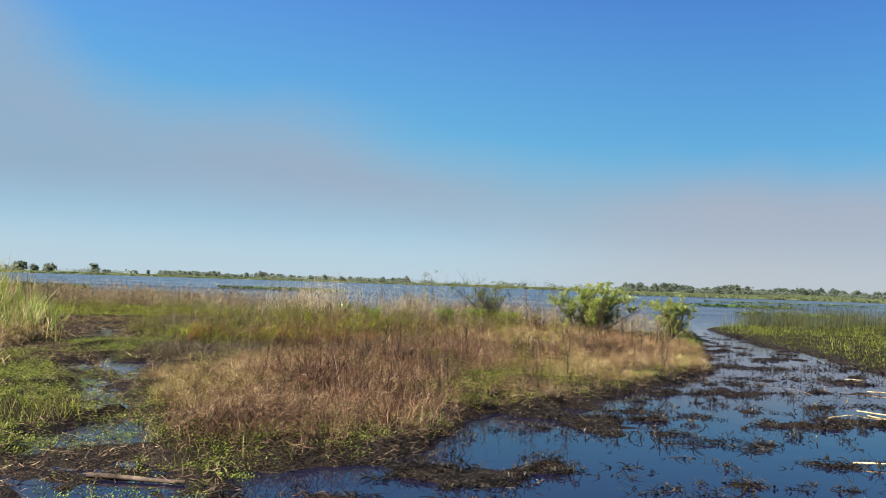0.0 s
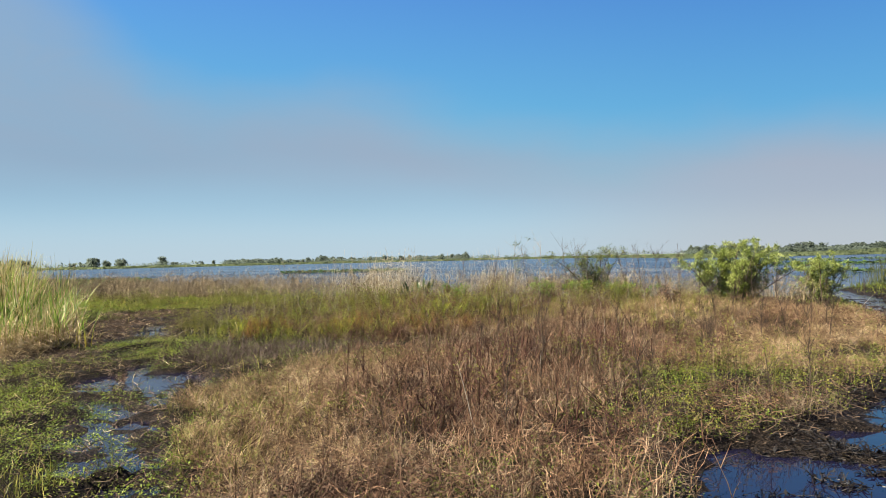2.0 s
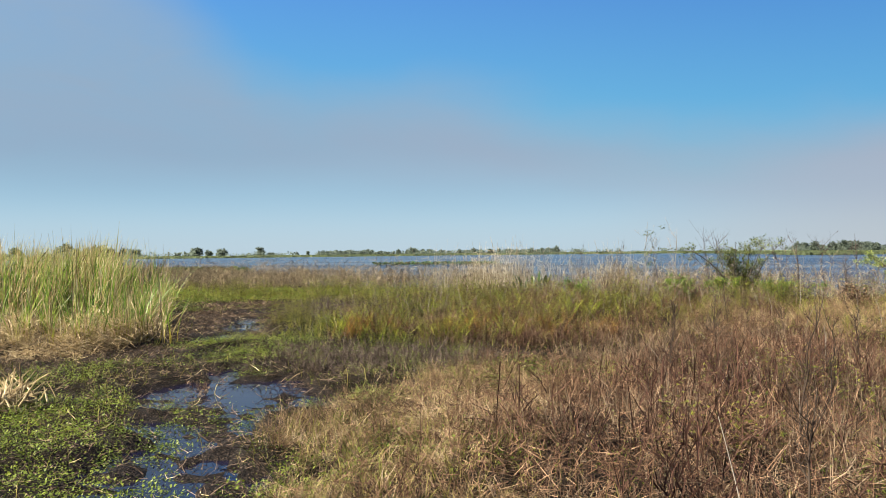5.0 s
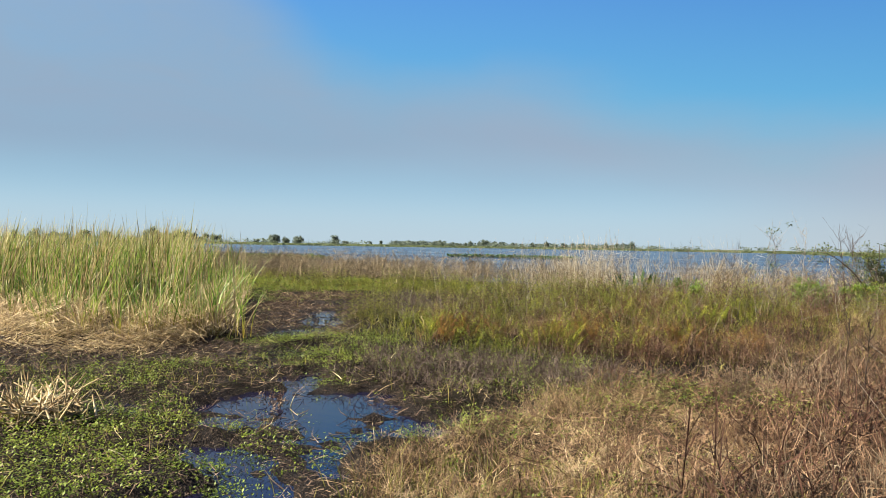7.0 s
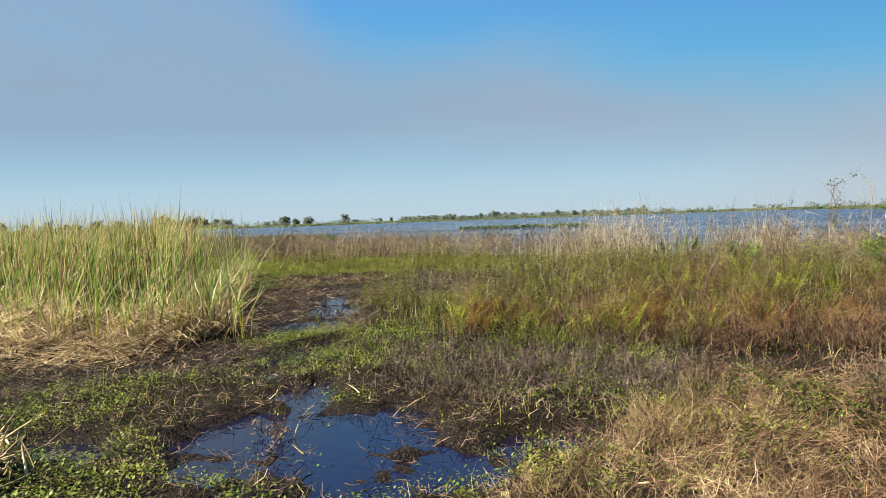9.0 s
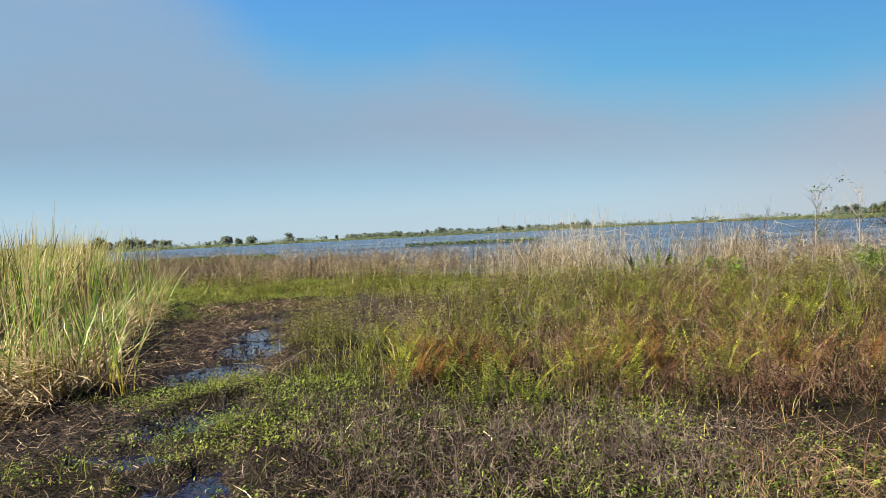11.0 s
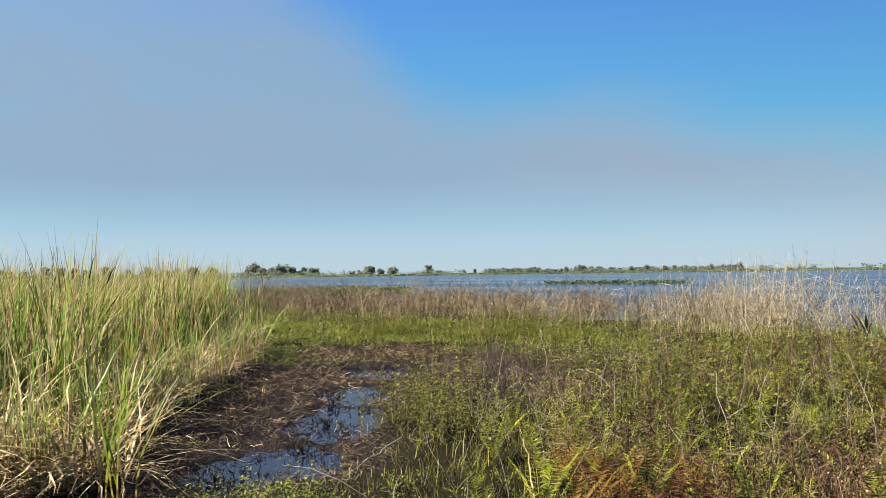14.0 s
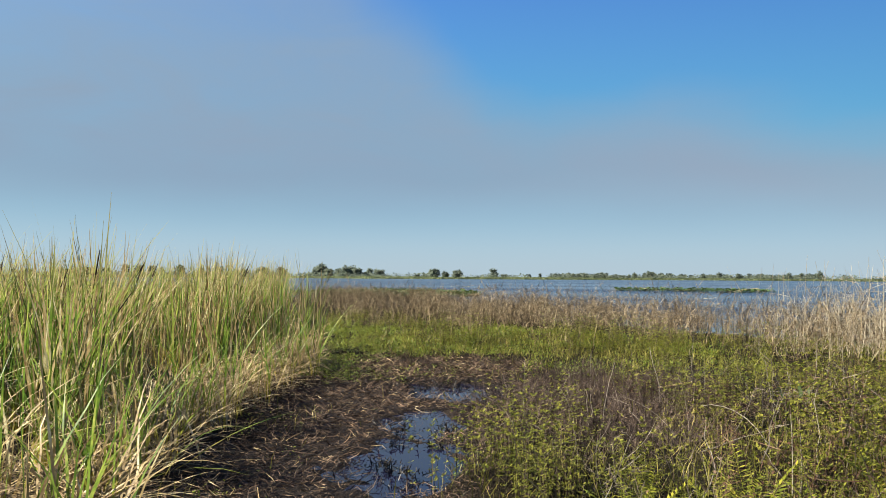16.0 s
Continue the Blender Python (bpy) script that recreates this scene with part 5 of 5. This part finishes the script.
bush("willow_bush", "light green willow bush in full leaf on the dry mound", (3.75, 19.8), 1.68, 2.35, "willow_leaf", 0.055, 40000, 81, stems=20, low=0.07, sunk=0.2)
bush("willow_bush", "slender light green willow bush at the tip of the mound", (6.9, 23.2), 1.6, 0.95, "willow_leaf", 0.06, 12000, 82, stems=10, low=0.1)
bush("shrub", "half-bare olive shrub among dead stalks", (1.1, 23.0), 1.85, 1.7, "shrub_leaf", 0.06, 5600, 83, "shrub", stems=11)
for bx, by, bh, bw in ((-0.2, 22.5, 0.75, 1.0), (0.7, 22.1, 0.7, 1.0), (1.8, 22.4, 0.85, 1.1)):
    bush("shrub", "low dark green leafy shrub under bare saplings", (bx, by), bh, bw, "bush_leaf", 0.055, 4200, 860 + int(bx * 10), "shrub", stems=9, low=0.1)
bush("green_bush", "small dense bright green bush in the weeds", (-2.45, 21.9), 0.62, 0.75, "bush_leaf", 0.075, 1500, 84, stems=9)
bush("dead_bush", "dark brown dead bush beside the willow", (2.2, 19.0), 0.5, 0.6, "twig", 0.05, 700, 85, "dead bush", "dark_stem", stems=10)
sapling("pale bare sapling with a few leaves", (-1.0, 23.1), 1.75, "pale_bark", 91, "shrub_leaf")
sapling("bare pale grey sapling in the weeds", (-0.35, 23.0), 1.75, "pale_bark", 92)


def build_saplings():
    r = np.random.default_rng(95)
    label = "thin dark bare sapling standing in the brown brush"
    kinds = [sapling(label, (0, 0), h, "dark_stem", 930 + i, group="bare saplings") for i, h in enumerate((0.85, 0.75, 0.9, 0.7, 1.0))]
    spots = [(-0.4, 9.1), (-0.9, 9.0), (1.3, 13.8), (0.3, 9.6), (-0.6, 10.4), (2.8, 17.6)]
    p = scatter(40, lambda x, y: dry(x, y) * step(brush(x, y) + 0.3, 0.0, 0.3) * step(x, -1.6, 0.2), (-4, 6, 8.5, 20), r)
    pl = [(x, y, float(height(x, y)) - 0.02) for x, y in spots] + [tuple(q) for q in p]
    strew(kinds, pl, r, 0.6, 1.1)


build_saplings()
for i, (x, y, h) in enumerate([(2.3, 23.0, 1.52), (2.7, 22.4, 1.46), (0.7, 23.6, 1.59), (3.4, 23.5, 1.34), (-2.6, 25.0, 1.34), (-0.6, 24.2, 1.52), (0.4, 22.6, 1.65), (1.0, 24.2, 1.71), (1.9, 22.2, 1.59), (2.9, 21.0, 1.46), (-1.6, 24.2, 1.34), (2.4, 24.4, 1.65)]):
    sapling("thin grey bare sapling near the lake", (x, y), h, "grey_twig", 111 + i)

# ---- broad-leaved water plants ----


def broad_plant(at, seed, size=0.85):
    r = np.random.default_rng(seed)
    t = thing("broad_leaved_plant", "dark green plant with large upright pointed leaves", "water plant", "broad-leaved plants")
    t.location = (at[0], at[1], float(height(at[0], at[1])) - 0.02)
    t.scale = (size, size, size)
    for k in range(int(r.integers(5, 8))):
        yaw, L = r.uniform(0, 6.28), r.uniform(0.35, 0.6)
        line = spines(np.array([[r.normal(0, 0.08), r.normal(0, 0.08), 0]]), np.array([yaw]), np.array([L]), np.array([r.uniform(2, 18)]), np.array([r.uniform(0, 20)]), 5, 0, r)
        blade = spines(line[:, -1], np.array([yaw]), np.array([r.uniform(0.2, 0.32)]), np.array([r.uniform(5, 30)]), np.array([r.uniform(5, 30)]), 5, 0, r)
        part("leaf", mesh("leaf", [tubes(line, np.array([0.004]), 4, 0.7), ribbons(blade, np.array([r.uniform(0.05, 0.085)]), np.array([yaw + 1.57 + r.normal(0, 0.4)]), 2.2)], M["broad_leaf"]), t)
    return t


for i, (x, y) in enumerate([(-3.9, 23.1), (-3.6, 23.4), (-3.35, 23.0), (-6.2, 20.6)]):
    broad_plant((x, y), 130 + i, 0.5 if x < -5 else 0.9)

# ---- sticks, logs, cut stalks ----


def stick(name, label, a, b, radius, mat, seed, category="stick"):
    r = np.random.default_rng(seed)
    a, b = np.array(a, float), np.array(b, float)
    t = np.linspace(0, 1, 9)[:, None]
    line = a + (b - a) * t + np.concatenate([np.zeros((1, 3)), r.normal(0, 0.012 * np.linalg.norm(b - a), (8, 3)) * np.array([1, 1, 0.35])])
    me = mesh(name, [tubes(line[None], np.array([radius]), 8, 0.7)], M[mat])
    return tagged(new(name, me), label, category)


stick("log", "weathered stick lying in shallow water", (-2.5, 5.86, 0.03), (-1.72, 5.8, 0.02), 0.022, "grey_twig", 1, "log")
stick("log", "short pale log at the water's edge", (0.2, 9.5, 0.04), (0.62, 9.42, 0.03), 0.026, "pale_bark", 2, "log")
stick("stick", "long pale stick lying on the weeds", (-7.5, 16.8, 0.06), (-7.5, 17.5, 0.16), 0.006, "pale_bark", 3)
stick("stick", "bent straw-coloured stick in the weeds", (-6.0, 16.5, 0.10), (-6.3, 17.1, 0.34), 0.005, "cattail_dry", 4)
stick("stick", "pale broken stalk on the grey weeds", (-7.75, 22.0, 0.22), (-7.4, 22.1, 0.3), 0.011, "straw", 5)


for i, (ax, ay, bx, by) in enumerate(((5.0, 9.75, 5.45, 10.0), (5.7, 10.4, 6.2, 9.8), (5.65, 10.05, 5.9, 9.3), (4.0, 7.3, 4.35, 7.25), (7.0, 12.5, 7.6, 12.1), (7.45, 14.1, 7.75, 14.0))):
    stick("cane", "yellowed broken cane floating in the channel", (ax, ay, 0.03), (bx, by, 0.04), 0.010, "fallen", 60 + i, "cane")


def build_cut_stalks():
    r = np.random.default_rng(141)
    t = thing("cut_stalk_heap", "heap of pale cut cattail stumps on the mud", "plant stumps")
    n = 240
    base = np.stack([r.normal(0, 0.17, n), r.normal(0, 0.15, n), U(n, 0.0, 0.18, r)], -1)
    line = spines(base, turn(n, r), U(n, 0.12, 0.34, r), np.abs(r.normal(64, 24, n)), r.normal(0, 12, n), 3, 0.1, r)
    tagged(part("stalk_litter", mesh("stalk_litter", [tubes(line, U(n, 0.004, 0.010, r), 5, 0.7)], M["fallen"]), t), kind="stuff")
    for k in range(5):
        b = np.array([[r.normal(0, 0.22), r.normal(0, 0.15), -0.02]])
        line = spines(b, turn(1, r), np.array([r.uniform(0.16, 0.30)]), np.array([r.uniform(0, 12)]), np.array([2.0]), 3, 0.05, r)
        part("stump", mesh("stump", [tubes(line, np.array([0.014]), 6, 0.5)], M["cattail_dry"]), t)
    t.location = (-6.95, 10.95, 0.04)
    n = 45
    p = np.stack([r.normal(7.0, 1.1, n), r.normal(11.6, 1.4, n), np.zeros(n) + 0.02], -1)
    line = spines(p, turn(n, r), U(n, 0.2, 0.8, r), U(n, 87, 93, r), U(n, 0, 4, r), 4, 0.08, r)
    line[..., 2] = np.clip(line[..., 2], 0.012, 0.03)
    stuff("floating_straw", mesh("floating_straw", [ribbons(line, U(n, 0.012, 0.03, r), turn(n, r), 3.0)], M["straw"]), "pale straw floating on the channel", "straw")


build_cut_stalks()


def build_pond_tuft():
    r = np.random.default_rng(151)
    t = thing("weed_tuft", "small brown tuft of dead weeds standing in the pond", "dead weeds")
    tagged(part("brushwood", mesh("brushwood", tangle(r, 16, 0.16, 0.06, 45, 0.006, 2), M["weed_twig"]), t), kind="stuff")
    line = spines(np.array([[0.13, 0.03, 0.0]]), np.array([0.4]), np.array([0.14]), np.array([12.0]), np.array([20.0]), 4, 0.1, r)
    part("stalk", mesh("stalk", [tubes(line, np.array([0.006]), 5, 0.5)], M["cattail_dry"]), t, "pale broken stalk")
    t.location = (-5.83, 12.33, -0.01)


build_pond_tuft()
